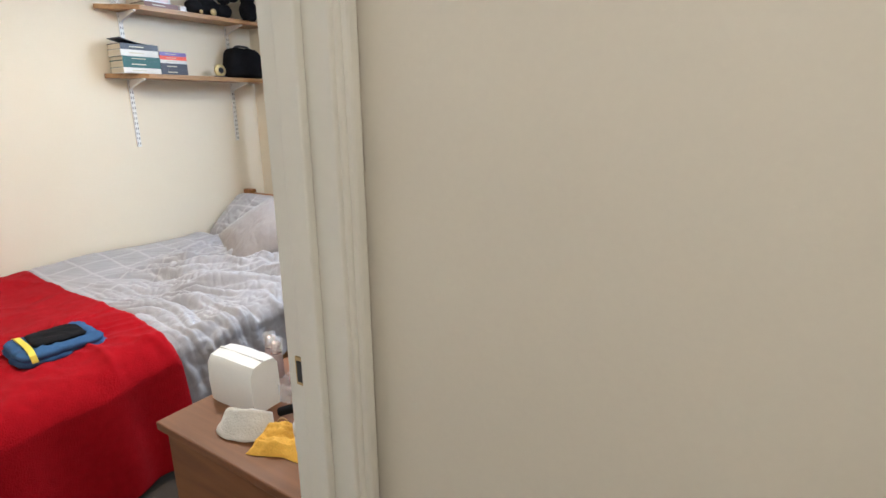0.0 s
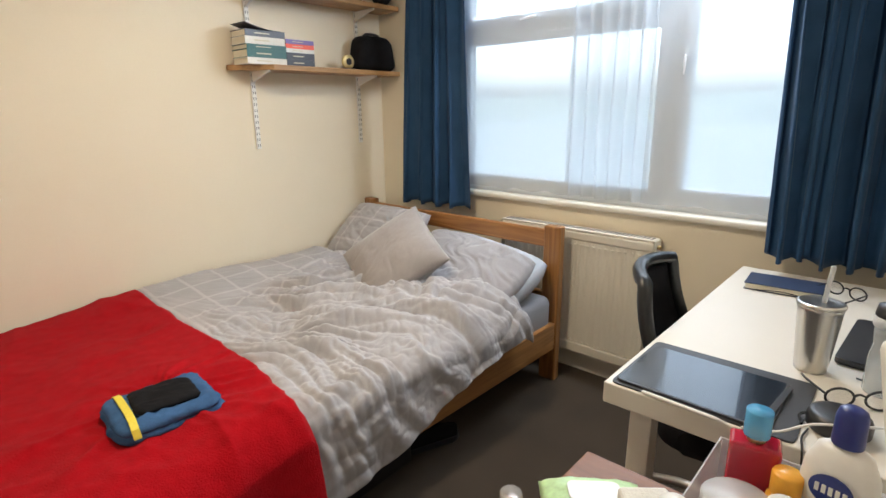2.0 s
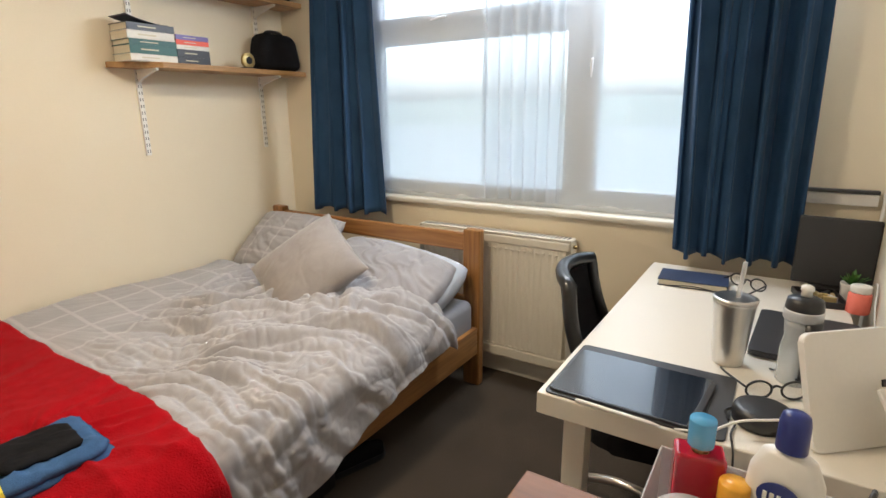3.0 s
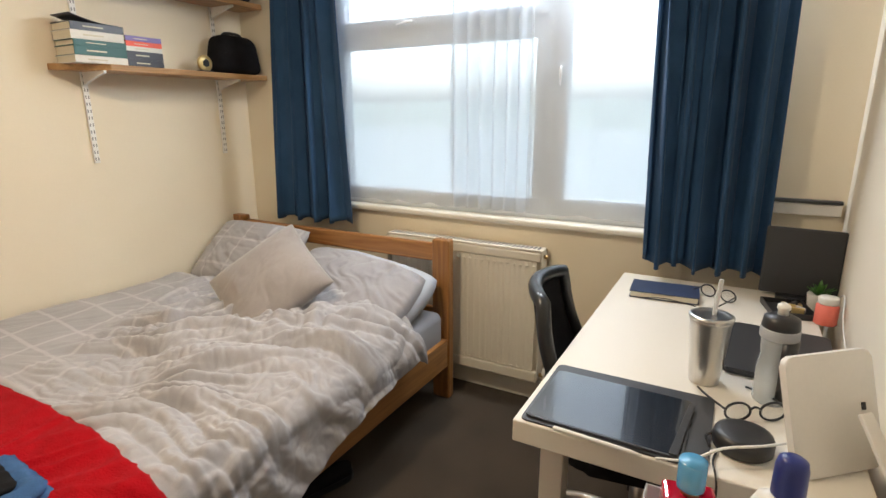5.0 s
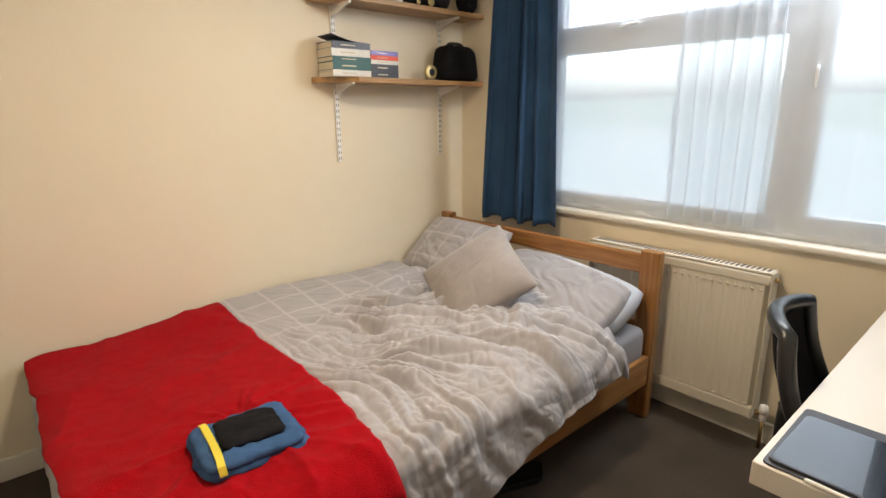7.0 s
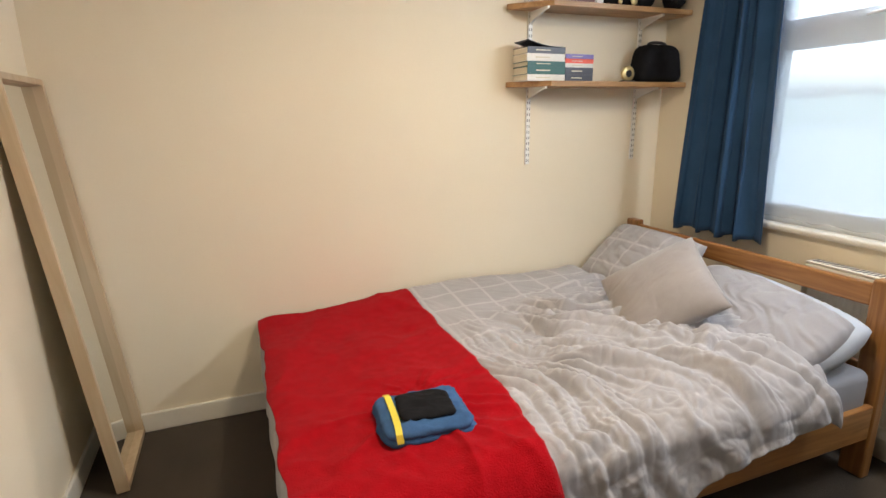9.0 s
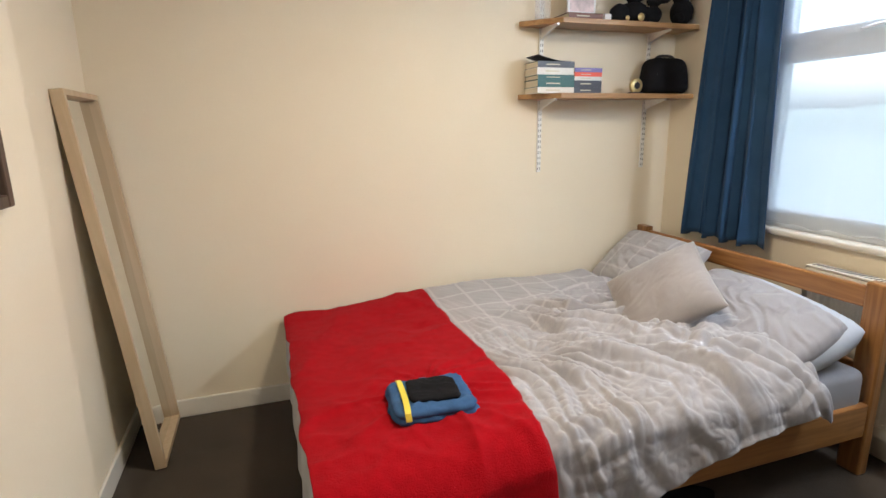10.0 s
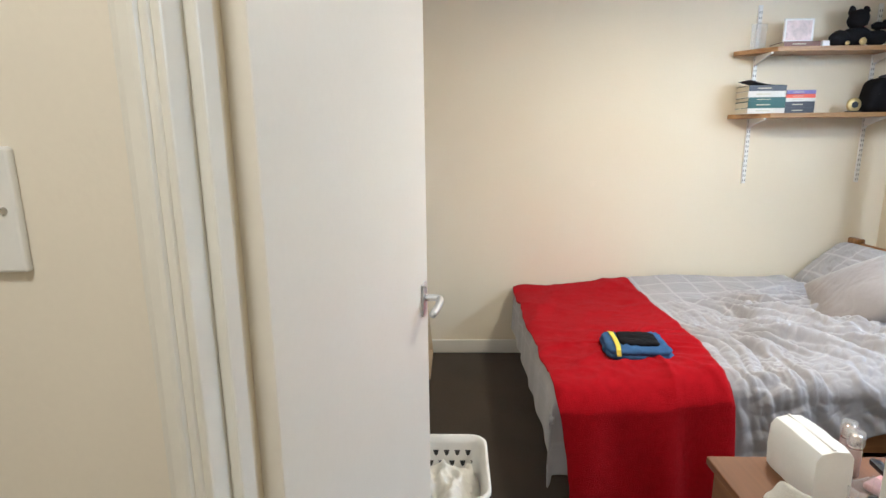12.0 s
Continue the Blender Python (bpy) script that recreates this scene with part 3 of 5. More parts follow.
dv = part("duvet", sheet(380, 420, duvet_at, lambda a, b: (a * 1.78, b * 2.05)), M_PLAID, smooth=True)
dv.modifiers.new("thick", "SOLIDIFY").thickness = 0.012
tagged(dv, "rumpled grey duvet with a pale window-check, half smoothed", "duvet")


def red_at(a, b):
    hang = 0.375 + 0.012 * noise.noise((b * 6, 3, 4)) + 0.02 * b
    width = 1.40 + 0.11 + hang
    s = a * width
    ox, dx = rolled(s, EDGE - DUV_S0 - 0.005, 0.085)
    x = DUV_S0 + 0.005 + ox
    y0 = 0.262 + 0.02 * noise.noise((a * 7, 1, 1)) + 0.012 * noise.noise((a * 19, 1, 1)) + 0.06 * ease(a, 0.6, 1.0)
    y1 = 1.012 - 0.055 * ease(a, 0.50, 0.78) + 0.010 * noise.noise((a * 6, 2, 3)) - 0.01 * ease(a, 0.7, 1)
    y = y0 + (y1 - y0) * b
    ly = max(0, 0.335 - y)
    wr = 0.008 * noise.noise((x * 3 + y * 2, y * 5 - x, 5)) + 0.005 * noise.noise((x * 9 + y * 4, y * 11, 8))
    near = ease(x, -2.75, -2.35)
    ang = math.atan2(y - 0.72, x + 2.42)
    wr += 0.010 * crest(noise.noise((x * 2.3 - y * 1.6, y * 2.5 + x, 15)), 4)
    wr += near * (0.012 * crest(noise.noise((ang * 2.4, 2.0 * math.hypot(x + 2.42, y - 0.72), 25)), 3.5) + 0.007 * crest(noise.noise((x * 5 + y * 3, y * 6 - x * 3, 35)), 3))
    wr += 0.0025 * noise.noise((x * 24, y * 24, 45))
    z = bed_top(x, y) + 0.011 - dx - 4.0 * ly * ly + wr * (1 - 0.6 * min(1, dx / 0.08))
    down = min(1, dx / 0.085)
    x += down * (0.022 + 0.014 * math.sin(y * 21 + 2.5 * noise.noise((y * 4, dx * 2, 1))) * min(1, dx / 0.3) + 0.11 * dx)
    z += 0.02 * ease(b, 0.97, 1.0) * -1 + 0.024 * ease(1 - a, 0.93, 1.0) * (1 - ease(b, 0.08, 0.4)) - 0.010 * ease(1 - a, 0.6, 1.0) * b
    return (x, y, z)


rd = part("red_blanket", sheet(230, 130, red_at), M_RED, smooth=True)
rd.modifiers.new("thick", "SOLIDIFY").thickness = 0.010
tagged(rd, "bright red fleece throw laid across the bed foot", "blanket")


def pillow_mesh(w, h, t, seed, wrinkle=0.012, pinch=0.5, pw=0.42):
    """A stuffed rectangular cushion, w by h by t, in its own xy plane."""
    def face(sign):
        def at(a, b):
            u, v = 2 * a - 1, 2 * b - 1
            bulge = max(0.0, (1 - abs(u) ** 2.4) * (1 - abs(v) ** 2.4)) ** pw
            sx = 1 - 0.10 * pinch * (1 - abs(v) ** 2)* abs(u)
            sy = 1 - 0.10 * pinch * (1 - abs(u) ** 2) * abs(v)
            rnd = 1 - 0.10 * max(0, 1.2 - pinch) * (u * v) ** 2
            sx, sy = sx * rnd, sy * rnd
            q = u * 0.8 + v * 0.6 + 0.25 * noise.noise((u * 2, v * 2, seed + 8))
            n = 0.9 * noise.noise((u * 1.6 + 3 * seed, v * 2, sign)) - 0.7 * crest(noise.noise((q * 3.6, (v * 0.8 - u * 0.6) * 1.1, seed + sign)), 4) + 0.5 * crest(noise.noise((q * 7, (v * 0.8 - u * 0.6) * 1.8, seed + 5)), 3)
            return (u * w / 2 * sx, v * h / 2 * sy, sign * (t / 2 * bulge + wrinkle * n * bulge))
        return sheet(64, 64, at, lambda a, b: (a * w + 0.03, b * h + 0.07))
    bm = face(1)
    lower = face(-1)
    me = bpy.data.meshes.new("tmp")
    bmesh.ops.reverse_faces(lower, faces=lower.faces[:])
    lower.to_mesh(me)
    lower.free()
    bm.from_mesh(me)
    bpy.data.meshes.remove(me)
    bmesh.ops.remove_doubles(bm, verts=bm.verts[:], dist=0.0008)
    return bm


def frame_axes(c, ax, ay):
    """A pose at c with its x along ax and its y near ay."""
    x = Vector(ax).normalized()
    z = x.cross(Vector(ay)).normalized()
    y = z.cross(x)
    m = Matrix((x, y, z)).transposed().to_4x4()
    return Matrix.Translation(c) @ m


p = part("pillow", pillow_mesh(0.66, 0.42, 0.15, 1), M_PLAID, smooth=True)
p.matrix_world = frame_axes((-3.10, 2.20, 0.635), (1, -0.02, 0), (0, 0.60, 0.52))
tagged(p, "grey checked pillow leaning on the headboard", "pillow", "pillows")
p = part("pillow", pillow_mesh(0.72, 0.44, 0.17, 3, 0.020, 0.1, 0.34), M_GREYP, smooth=True)
p.matrix_world = frame_axes((-2.390, 2.110, 0.580), (1, -0.05, -0.08), (0, 0.80, 0.36))
tagged(p, "creased grey pillow against the bed's free corner", "pillow", "pillows")
p = part("pillow", pillow_mesh(0.72, 0.40, 0.19, 6, 0.008, 0.2, 0.36), M_SHEET, smooth=True)
p.matrix_world = frame_axes((-2.375, 2.195, 0.570), (1, -0.04, -0.08), (0, 0.80, 0.32))
tagged(p, "pale blue-grey pillow behind the creased one", "pillow", "pillows")
cu = part("cushion", pillow_mesh(0.45, 0.46, 0.16, 5, 0.0035, 0.8, 0.5), M_GREYC, smooth=True)
cu.matrix_world = frame_axes((-2.580, 1.855, 0.662), (0.312, -0.128, -0.155), (0.104, 0.27, 0.235))
tagged(cu, "square taupe velvet cushion set on its corner", "cushion")

# folded clothes on the throw


def fold_cloth(w, d, h, seed, limp=1.0, floor=None):
    """One soft folded layer: a rounded, uneven outline, swollen edges and a creased top."""
    bm = bmesh.new()
    nr, na = 16, 72
    top, low = [], []
    for i in range(1, nr + 1):
        r = i / nr
        ring, under = [], []
        for j in range(na):
            t = 2 * math.pi * j / na
            c, q = math.cos(t), math.sin(t)
            k = (abs(c) ** 7 + abs(q) ** 7) ** (-1 / 7) * (1 + limp * (0.045 * noise.noise((c * 2, q * 2, seed)) + 0.025 * noise.noise((c * 6, q * 6, seed + 3))))
            x, y = c * k * r * w / 2, q * k * r * d / 2
            wr = 0.20 * noise.noise((x * 16, y * 16, seed)) + 0.22 * crest(noise.noise((x * 13 + y * 7, y * 20, seed + 6)), 3) + 0.10 * noise.noise((x * 45, y * 45, seed))
            base = floor(x, y) if floor else 0.0
            ring.append(bm.verts.new((x, y, base + h * (0.5 + 0.5 * (1 - r ** 7) ** 0.5 + limp * wr * (1 - 0.6 * r ** 6)))))
            under.append(bm.verts.new((x * (1 - 0.05 * r ** 8), y * (1 - 0.05 * r ** 8), base)))
        top.append(ring)
        low.append(under)
    for rows, flip in ((top, False), (low, True)):
        f = bm.faces.new(rows[0] if not flip else rows[0][::-1])
        for p0, p1 in zip(rows, rows[1:]):
            for j in range(na):
                q = (p0[j], p1[j], p1[(j + 1) % na], p0[(j + 1) % na])
                bm.faces.new(q[::-1] if flip else q)
    for j in range(na):
        bm.faces.new((top[-1][j], low[-1][j], low[-1][(j + 1) % na], top[-1][(j + 1) % na]))
    return bm


def strip(points, w, h):
    """A flat tape laid along points, w wide in y and h thick."""
    bm = bmesh.new()
    for (x0, y0, z0), (x1, y1, z1) in zip(points, points[1:]):
        a = [bm.verts.new(p) for p in ((x0 - w / 2, y0, z0), (x0 + w / 2, y0, z0), (x1 + w / 2, y1, z1), (x1 - w / 2, y1, z1))]
        b = [bm.verts.new((v.co.x, v.co.y, v.co.z - h)) for v in a]
        bm.faces.new(a)
        for i in range(4):
            bm.faces.new((a[i], b[i], b[(i + 1) % 4], a[(i + 1) % 4]))
    bmesh.ops.remove_doubles(bm, verts=bm.verts[:], dist=0.0002)
    bmesh.ops.recalc_face_normals(bm, faces=bm.faces[:])
    return bm


jeans = thing("folded_jeans", "folded blue denim shorts with a yellow waistband", "clothes", (-2.300, 0.690, 0.496), -93)
part("lower_fold", fold_cloth(0.288, 0.250, 0.026, 2, 1.7), M_DENIM, jeans, smooth=True)
up = part("upper_fold", fold_cloth(0.272, 0.228, 0.026, 5, 1.7), M_DENIM, jeans, smooth=True)
up.location = (0.004, 0.008, 0.022)
part("hem", tube(curve([(-0.125, -0.118, 0.012), (-0.06, -0.127, 0.020), (0.02, -0.122, 0.018), (0.10, -0.119, 0.014)]), 0.009, 10), M_DENIM, jeans, smooth=True)
part("waistband", strip([(0.100, 0.124, 0.022), (0.102, 0.118, 0.042), (0.100, 0.095, 0.0535), (0.096, 0.04, 0.0555), (0.094, -0.02, 0.0555), (0.092, -0.075, 0.0535), (0.092, -0.106, 0.044), (0.092, -0.116, 0.024)], 0.019, 0.006), M_YELLOW, jeans, "yellow trim").location = (0, 0, 0.0035)
blk = thing("black_garment", "small crumpled black garment on the denim", "clothes", (-2.298, 0.695, 0.5445), -98)
part("cloth", fold_cloth(0.170, 0.150, 0.014, 8, 1.7), M_BLACKC, blk, smooth=True)

# ---- radiator ----
rad = thing("radiator", "cream enamelled panel radiator under the window", "radiator", (-2.0, 2.60, 0.13))
RX0, RX1 = -0.42, 0.395
ribs = 24
outl = [(RX0, -0.05)]
for i in range(ribs * 6 + 1):
    u = i / (ribs * 6)
    outl.append((RX0 + 0.02 + (RX1 - RX0 - 0.04) * u, -0.092 - 0.0010 * (1 if math.sin(2 * math.pi * u * ribs) > 0 else -1)))
outl.append((RX1, -0.05))
part("front_panel", slab(outl[::-1], 0.055, 0.585), M_RAD, rad)
for z0, z1 in ((0.0, 0.055), (0.585, 0.63)):
    part("panel_edge", box((RX0, -0.098, z0), (RX1, -0.045, z1), 0.008), M_RAD, rad)
part("side_cover", box((RX1, -0.096, 0.02), (RX1 + 0.004, -0.02, 0.635), 0.001), M_RAD, rad)
part("side_cover", box((RX0 - 0.004, -0.096, 0.02), (RX0, -0.02, 0.635), 0.001), M_RAD, rad)
part("rear_panel", box((RX0 + 0.01, -0.04, 0.02), (RX1 - 0.01, -0.02, 0.62), 0.004), M_RAD, rad)
for i in range(ribs + 1):
    x = RX0 + 0.03 + (RX1 - RX0 - 0.06) * i / ribs
    for z in (0.060, 0.560):
        part("rib_end", box((x - 0.007, -0.1015, z), (x + 0.007, -0.094, z + 0.010), 0.003, 1), M_RAD, rad)
tg = part("top_grille", box((RX0, -0.096, 0.632), (RX1, -0.020, 0.640), 0.002), M_RAD, rad)
# grille is uncut; dark blocks on top carry the shade of its openings
for i in range(40):
    x = RX0 + 0.02 + (RX1 - RX0 - 0.04) * i / 39
    part("slot_shade", box((x - 0.005, -0.080, 0.640), (x + 0.005, -0.036, 0.6408)), M_DARK, tg)
part("bracket", box((-0.2, -0.02, 0.1), (-0.17, 0.0, 0.55)), M_RAD, rad)
part("bleed_plug", lathe([(0.009, 0), (0.009, 0.012), (0.006, 0.016)], 12, m=pose(RX1 + 0.004, -0.058, 0.605, 0, 90)), M_BRASS, rad, smooth=True)
vl = part("valve", lathe([(0.010, 0), (0.014, 0.006), (0.014, 0.03), (0.011, 0.034), (0.017, 0.038), (0.019, 0.05), (0.015, 0.072), (0.006, 0.076)], 16, m=pose(RX1 + 0.035, -0.06, -0.005)), M_WPLAST, rad, "white cap on a brass valve", smooth=True)
part("elbow", tube([(RX1, -0.06, 0.03), (RX1 + 0.035, -0.06, 0.03)], 0.010, 12), M_BRASS, vl, smooth=True)
part("pipe", tube([(RX1 + 0.035, -0.06, 0.0), (RX1 + 0.035, -0.06, -0.13)], 0.0075, 12), M_BRASS, rad, smooth=True)

# ---- shelves on the west wall ----
SY0, SY1 = 1.565, 2.585
for x, name in ((1.705, "a"), (2.405, "b")):
    up = thing("shelf_upright", "white slotted steel shelf upright screwed to the wall", "shelf upright", (XW, x, 1.14), group="shelf uprights")
    part("channel", box((0, -0.012, 0), (0.012, 0.012, 1.05), 0.002), M_METALW, up)
    # no openings are cut: grey blocks carry the shade inside each slot
    for k in range(34):
        for dy in (-0.006, 0.006):
            part("slot_shade", box((0.012, dy - 0.0022, 0.012 + k * 0.03), (0.0126, dy + 0.0022, 0.026 + k * 0.03)), M_GREYSLOT, up)


def shelf(z):
    s = thing("shelf", "oak-coloured wooden shelf board on white brackets", "shelf", (XW, SY0, z), group="wall shelves")
    part("board", slab([(0.014, 0), (0.03, 0), (0.195, 0.16), (0.195, SY1 - SY0), (0.014, SY1 - SY0)], 0, 0.026, 0.003), M_SHELF, s)
    for y in (1.705 - SY0, 2.405 - SY0):
        bm = bmesh.new()
        prof = [(0.013, 0.0), (0.178, 0.0), (0.178, -0.010), (0.150, -0.014), (0.05, -0.042), (0.013, -0.058)]
        a = [bm.verts.new((px, y - 0.006, pz)) for px, pz in prof]
        b = [bm.verts.new((px, y + 0.006, pz)) for px, pz in prof]
        bm.faces.new(a)
        bm.faces.new(b[::-1])
        for i in range(len(a)):
            bm.faces.new((a[i], b[i], b[(i + 1) % len(a)], a[(i + 1) % len(a)]))
        bmesh.ops.recalc_face_normals(bm, faces=bm.faces[:])
        part("bracket", bm, M_METALW, s, "white steel bracket")
    return s


Z1, Z2 = 1.535, 1.903
shelf(Z1)
shelf(Z2)

# ---- desk ----
desk = thing("desk", "white laminate desk on square white legs", "desk", (-0.94, 1.87, 0))
DX0, DX1, DYA, DYB = -1.245, -0.628, 1.272, 2.47
part("tabletop", box((DX0 + 0.94, DYA - 1.87, 0.685), (DX1 + 0.94, DYB - 1.87, 0.735), 0.003), M_WHITE, desk)
for x, y in ((DX0 + 0.05, DYA + 0.04), (DX0 + 0.05, DYB - 0.10), (DX1 - 0.10, DYA + 0.04), (DX1 - 0.10, DYB - 0.10)):
    part("leg", box((x + 0.94, y - 1.87, 0), (x + 0.99, y - 1.82, 0.685), 0.003), M_WHITE, desk)

# ---- dresser ----
dr = thing("chest_of_drawers", "cherry-veneer chest of drawers beside the doorway", "chest of drawers", (-0.92, 0.82, 0))
part("carcass", box((-0.235, -0.335, 0.0), (0.265, 0.232, 0.68), 0.003), M_DRESS, dr)
part("top", box((-0.255, -0.348, 0.68), (0.268, 0.245, 0.70), 0.003), M_DRESS, dr)
for k in range(4):
    d = part("drawer_front", box((-0.253, -0.328, 0.02 + k * 0.165), (-0.236, 0.225, 0.178 + k * 0.165), 0.003), M_DRESS, dr)
    for y in (-0.19, 0.09):
        part("knob", lathe([(0.006, 0), (0.006, 0.012), (0.014, 0.018), (0.013, 0.024), (0.006, 0.027)], 14, m=pose(-0.253, y, 0.10 + k * 0.165, 0, -90)), M_BRASS, d, smooth=True)

# ---- leaning mirror and wall mirror ----
lm = new("standing_mirror")
tagged(lm, "tall mirror in a pale birch frame leaning on the wall", "mirror")
lean = math.degrees(math.atan2(0.145, 1.54))
lm.matrix_world = pose(-3.235, -0.315, 0.004, lean)
MW, MH = 0.44, 1.55
for nm, lo, hi in (("frame_side", (-MW / 2, 0, 0), (-MW / 2 + 0.022, 0.045, MH)), ("frame_side", (MW / 2 - 0.022, 0, 0), (MW / 2, 0.045, MH)), ("frame_top", (-MW / 2 + 0.022, 0, MH - 0.022), (MW / 2 - 0.022, 0.045, MH)), ("frame_bottom", (-MW / 2 + 0.022, 0, 0), (MW / 2 - 0.022, 0.045, 0.022))):
    part(nm, box(lo, hi, 0.002), M_PALE, lm)
part("glass", box((-MW / 2 + 0.022, 0.006, 0.022), (MW / 2 - 0.022, 0.010, MH - 0.022)), M_MIRROR, lm)
wm = thing("wall_mirror", "narrow mirror in a dark brown frame hung on the wall", "mirror", (-2.09, YS, 1.232))
for nm, lo, hi in (("frame_side", (-0.165, 0, 0), (-0.135, 0.028, 1.05)), ("frame_side", (0.135, 0, 0), (0.165, 0.028, 1.05)), ("frame_top", (-0.135, 0, 1.02), (0.135, 0.028, 1.05)), ("frame_bottom", (-0.135, 0, 0), (0.135, 0.028, 0.03))):
    part(nm, box(lo, hi, 0.004), M_BROWNF, wm)
part("glass", box((-0.135, 0.002, 0.03), (0.135, 0.010, 1.02)), M_MIRROR, wm)

# ---- office chair, tucked under the desk ----
ch = thing("office_chair", "black office chair with a mesh back pushed under the desk", "chair", (-1.045, 1.86, 0), 8)


def back_at(a, b):
    u, v = 2 * a - 1, b
    w = 0.205 * (1 - 0.10 * v - 0.10 * (2 * v - 1) ** 4)
    return (-0.215 - 0.125 * v + 0.05 * u * u - 0.03 * math.sin(v * 3), u * w, 0.50 + 0.365 * v)


ring = [back_at(a, b) for a, b in [(i / 12, 0.03) for i in range(13)] + [(1, 0.03 + 0.94 * i / 14) for i in range(1, 14)] + [(1 - i / 12, 1.0 - 0.03 * (2 * i / 12 - 1) ** 2) for i in range(13)] + [(0, 0.97 - 0.94 * i / 14) for i in range(1, 14)]]
part("back_frame", tube(ring, 0.021, 10, closed=True), M_LEATHER, ch, smooth=True)
mb = part("back_mesh", sheet(14, 18, lambda a, b: back_at(0.04 + 0.92 * a, 0.05 + 0.88 * b)), M_BLACKC, ch, "black mesh fabric", smooth=True)
mb.modifiers.new("thick", "SOLIDIFY").thickness = 0.006
part("seat", slab(round_rect(0.46, 0.46, 0.09, 6, 0.0, 0), 0.40, 0.47, 0.018), M_BLACKC, ch, smooth=True)
part("back_stem", tube(curve([(-0.10, 0, 0.39), (-0.24, 0, 0.39), (-0.285, 0, 0.45), (-0.29, 0, 0.60)]), 0.018, 10), M_BLACK, ch, smooth=True)
part("gas_column", lathe([(0.03, 0.08), (0.03, 0.24), (0.018, 0.25), (0.018, 0.40)], 18), M_CHROME, ch, smooth=True)
for k in range(5):
    a = radians(72 * k + 20)
    c, s = math.cos(a), math.sin(a)
    lg = part("base_leg", tube(curve([(0.03 * c, 0.03 * s, 0.12), (0.16 * c, 0.16 * s, 0.115), (0.28 * c, 0.28 * s, 0.075)]), 0.016, 8), M_CHROME, ch, smooth=True)
    part("caster", lathe([(0.012, -0.02), (0.026, -0.016), (0.027, 0.016), (0.012, 0.02)], 16, m=pose(0.28 * c, 0.28 * s, 0.027, 90, 0, 72 * k)), M_BLACK, lg, smooth=True)


# ---- on the desk ----
DT = 0.735
M_REDP = mat("red_glass", (0.42, 0.01, 0.03), 0.08, vary=0.05, coat=0.6)
M_BLUECAP = clear("blue_translucent_cap", (0.12, 0.45, 0.80), 0.1, 0.75)
M_FROST = clear("frosted_plastic", (0.82, 0.83, 0.85), 0.3, 0.42)
M_CLEAR = clear("clear_plastic", (0.9, 0.92, 0.93), 0.05, 0.22)
M_WATER = clear("milky_bottle", (0.80, 0.85, 0.88), 0.2, 0.36)
M_AMBER = mat("orange_yellow_plastic", (0.85, 0.42, 0.04), 0.35)
M_CORAL = mat("coral_label", (0.85, 0.20, 0.15), 0.45, vary=0.05)
M_GREENP = mat("green_wipes_film", (0.50, 0.72, 0.38), 0.3, vary=0.25, scale=18)
M_PINK = mat("pink_film", (0.78, 0.42, 0.42), 0.3, vary=0.1)
M_YCLOTH = mat("mustard_cloth", (0.80, 0.46, 0.06), 0.9, vary=0.2, bump=0.0015, fine=260)
M_BLUSH = mat("rose_bottle", (0.42, 0.32, 0.29), 0.25, vary=0.08, coat=0.4)
M_BRONZE = mat("rose_metal_cap", (0.62, 0.52, 0.46), 0.2, 0.9)
M_TEAL = mat("teal_cover", (0.02, 0.10, 0.09), 0.4)
M_NAVYC = mat("navy_cover", (0.02, 0.035, 0.085), 0.55, vary=0.1)
M_PURPLE = mat("violet_cover", (0.16, 0.13, 0.36), 0.4)
M_ORANGE = mat("orange_red_cover", (0.75, 0.10, 0.05), 0.4)
M_BOOKW = mat("white_cover", (0.70, 0.68, 0.62), 0.5)
M_BOOKD = mat("slate_cover", (0.05, 0.055, 0.07), 0.4)
M_BROWN = mat("brown_cover", (0.16, 0.07, 0.05), 0.5)
M_INK = mat("pale_print", (0.55, 0.50, 0.36), 0.5)
M_LENS = clear("spectacle_lens", (0.8, 0.82, 0.85), 0.03, 0.12)

o = thing("tablet_sleeve", "dark grey felt sleeve lying on the desk", "sleeve", (-1.055, 1.418, DT))
part("sleeve", slab(round_rect(0.352, 0.278, 0.012), 0, 0.004, 0.001), M_DARK, o)
o = thing("tablet", "tablet with a black glass screen lying face up", "tablet", (-1.072, 1.400, DT + 0.004), -1)
part("body", slab(round_rect(0.305, 0.228, 0.016), 0, 0.006, 0.0015), M_DARK, o)
part("screen", slab(round_rect(0.297, 0.220, 0.013), 0.006, 0.0065), M_SCREEN, o)
o = thing("folio_strap", "black elastic strap lying across the tablet", "strap", (-0.933, 1.40, DT + 0.0105), 0)
part("band", slab([(-0.012, -0.115), (0.004, -0.115), (0.018, 0.085), (0.006, 0.085)], 0, 0.004, 0.001), M_BLACK, o)
o = thing("stylus", "white stylus along the tablet's edge", "stylus", (-1.160, 1.277, DT + 0.0045), -3)
part("shaft", lathe([(0.002, 0.0), (0.0042, 0.002), (0.0042, 0.150), (0.0012, 0.174)], 12, m=pose(0, 0, 0, 0, 90)), M_WPLAST, o, smooth=True)

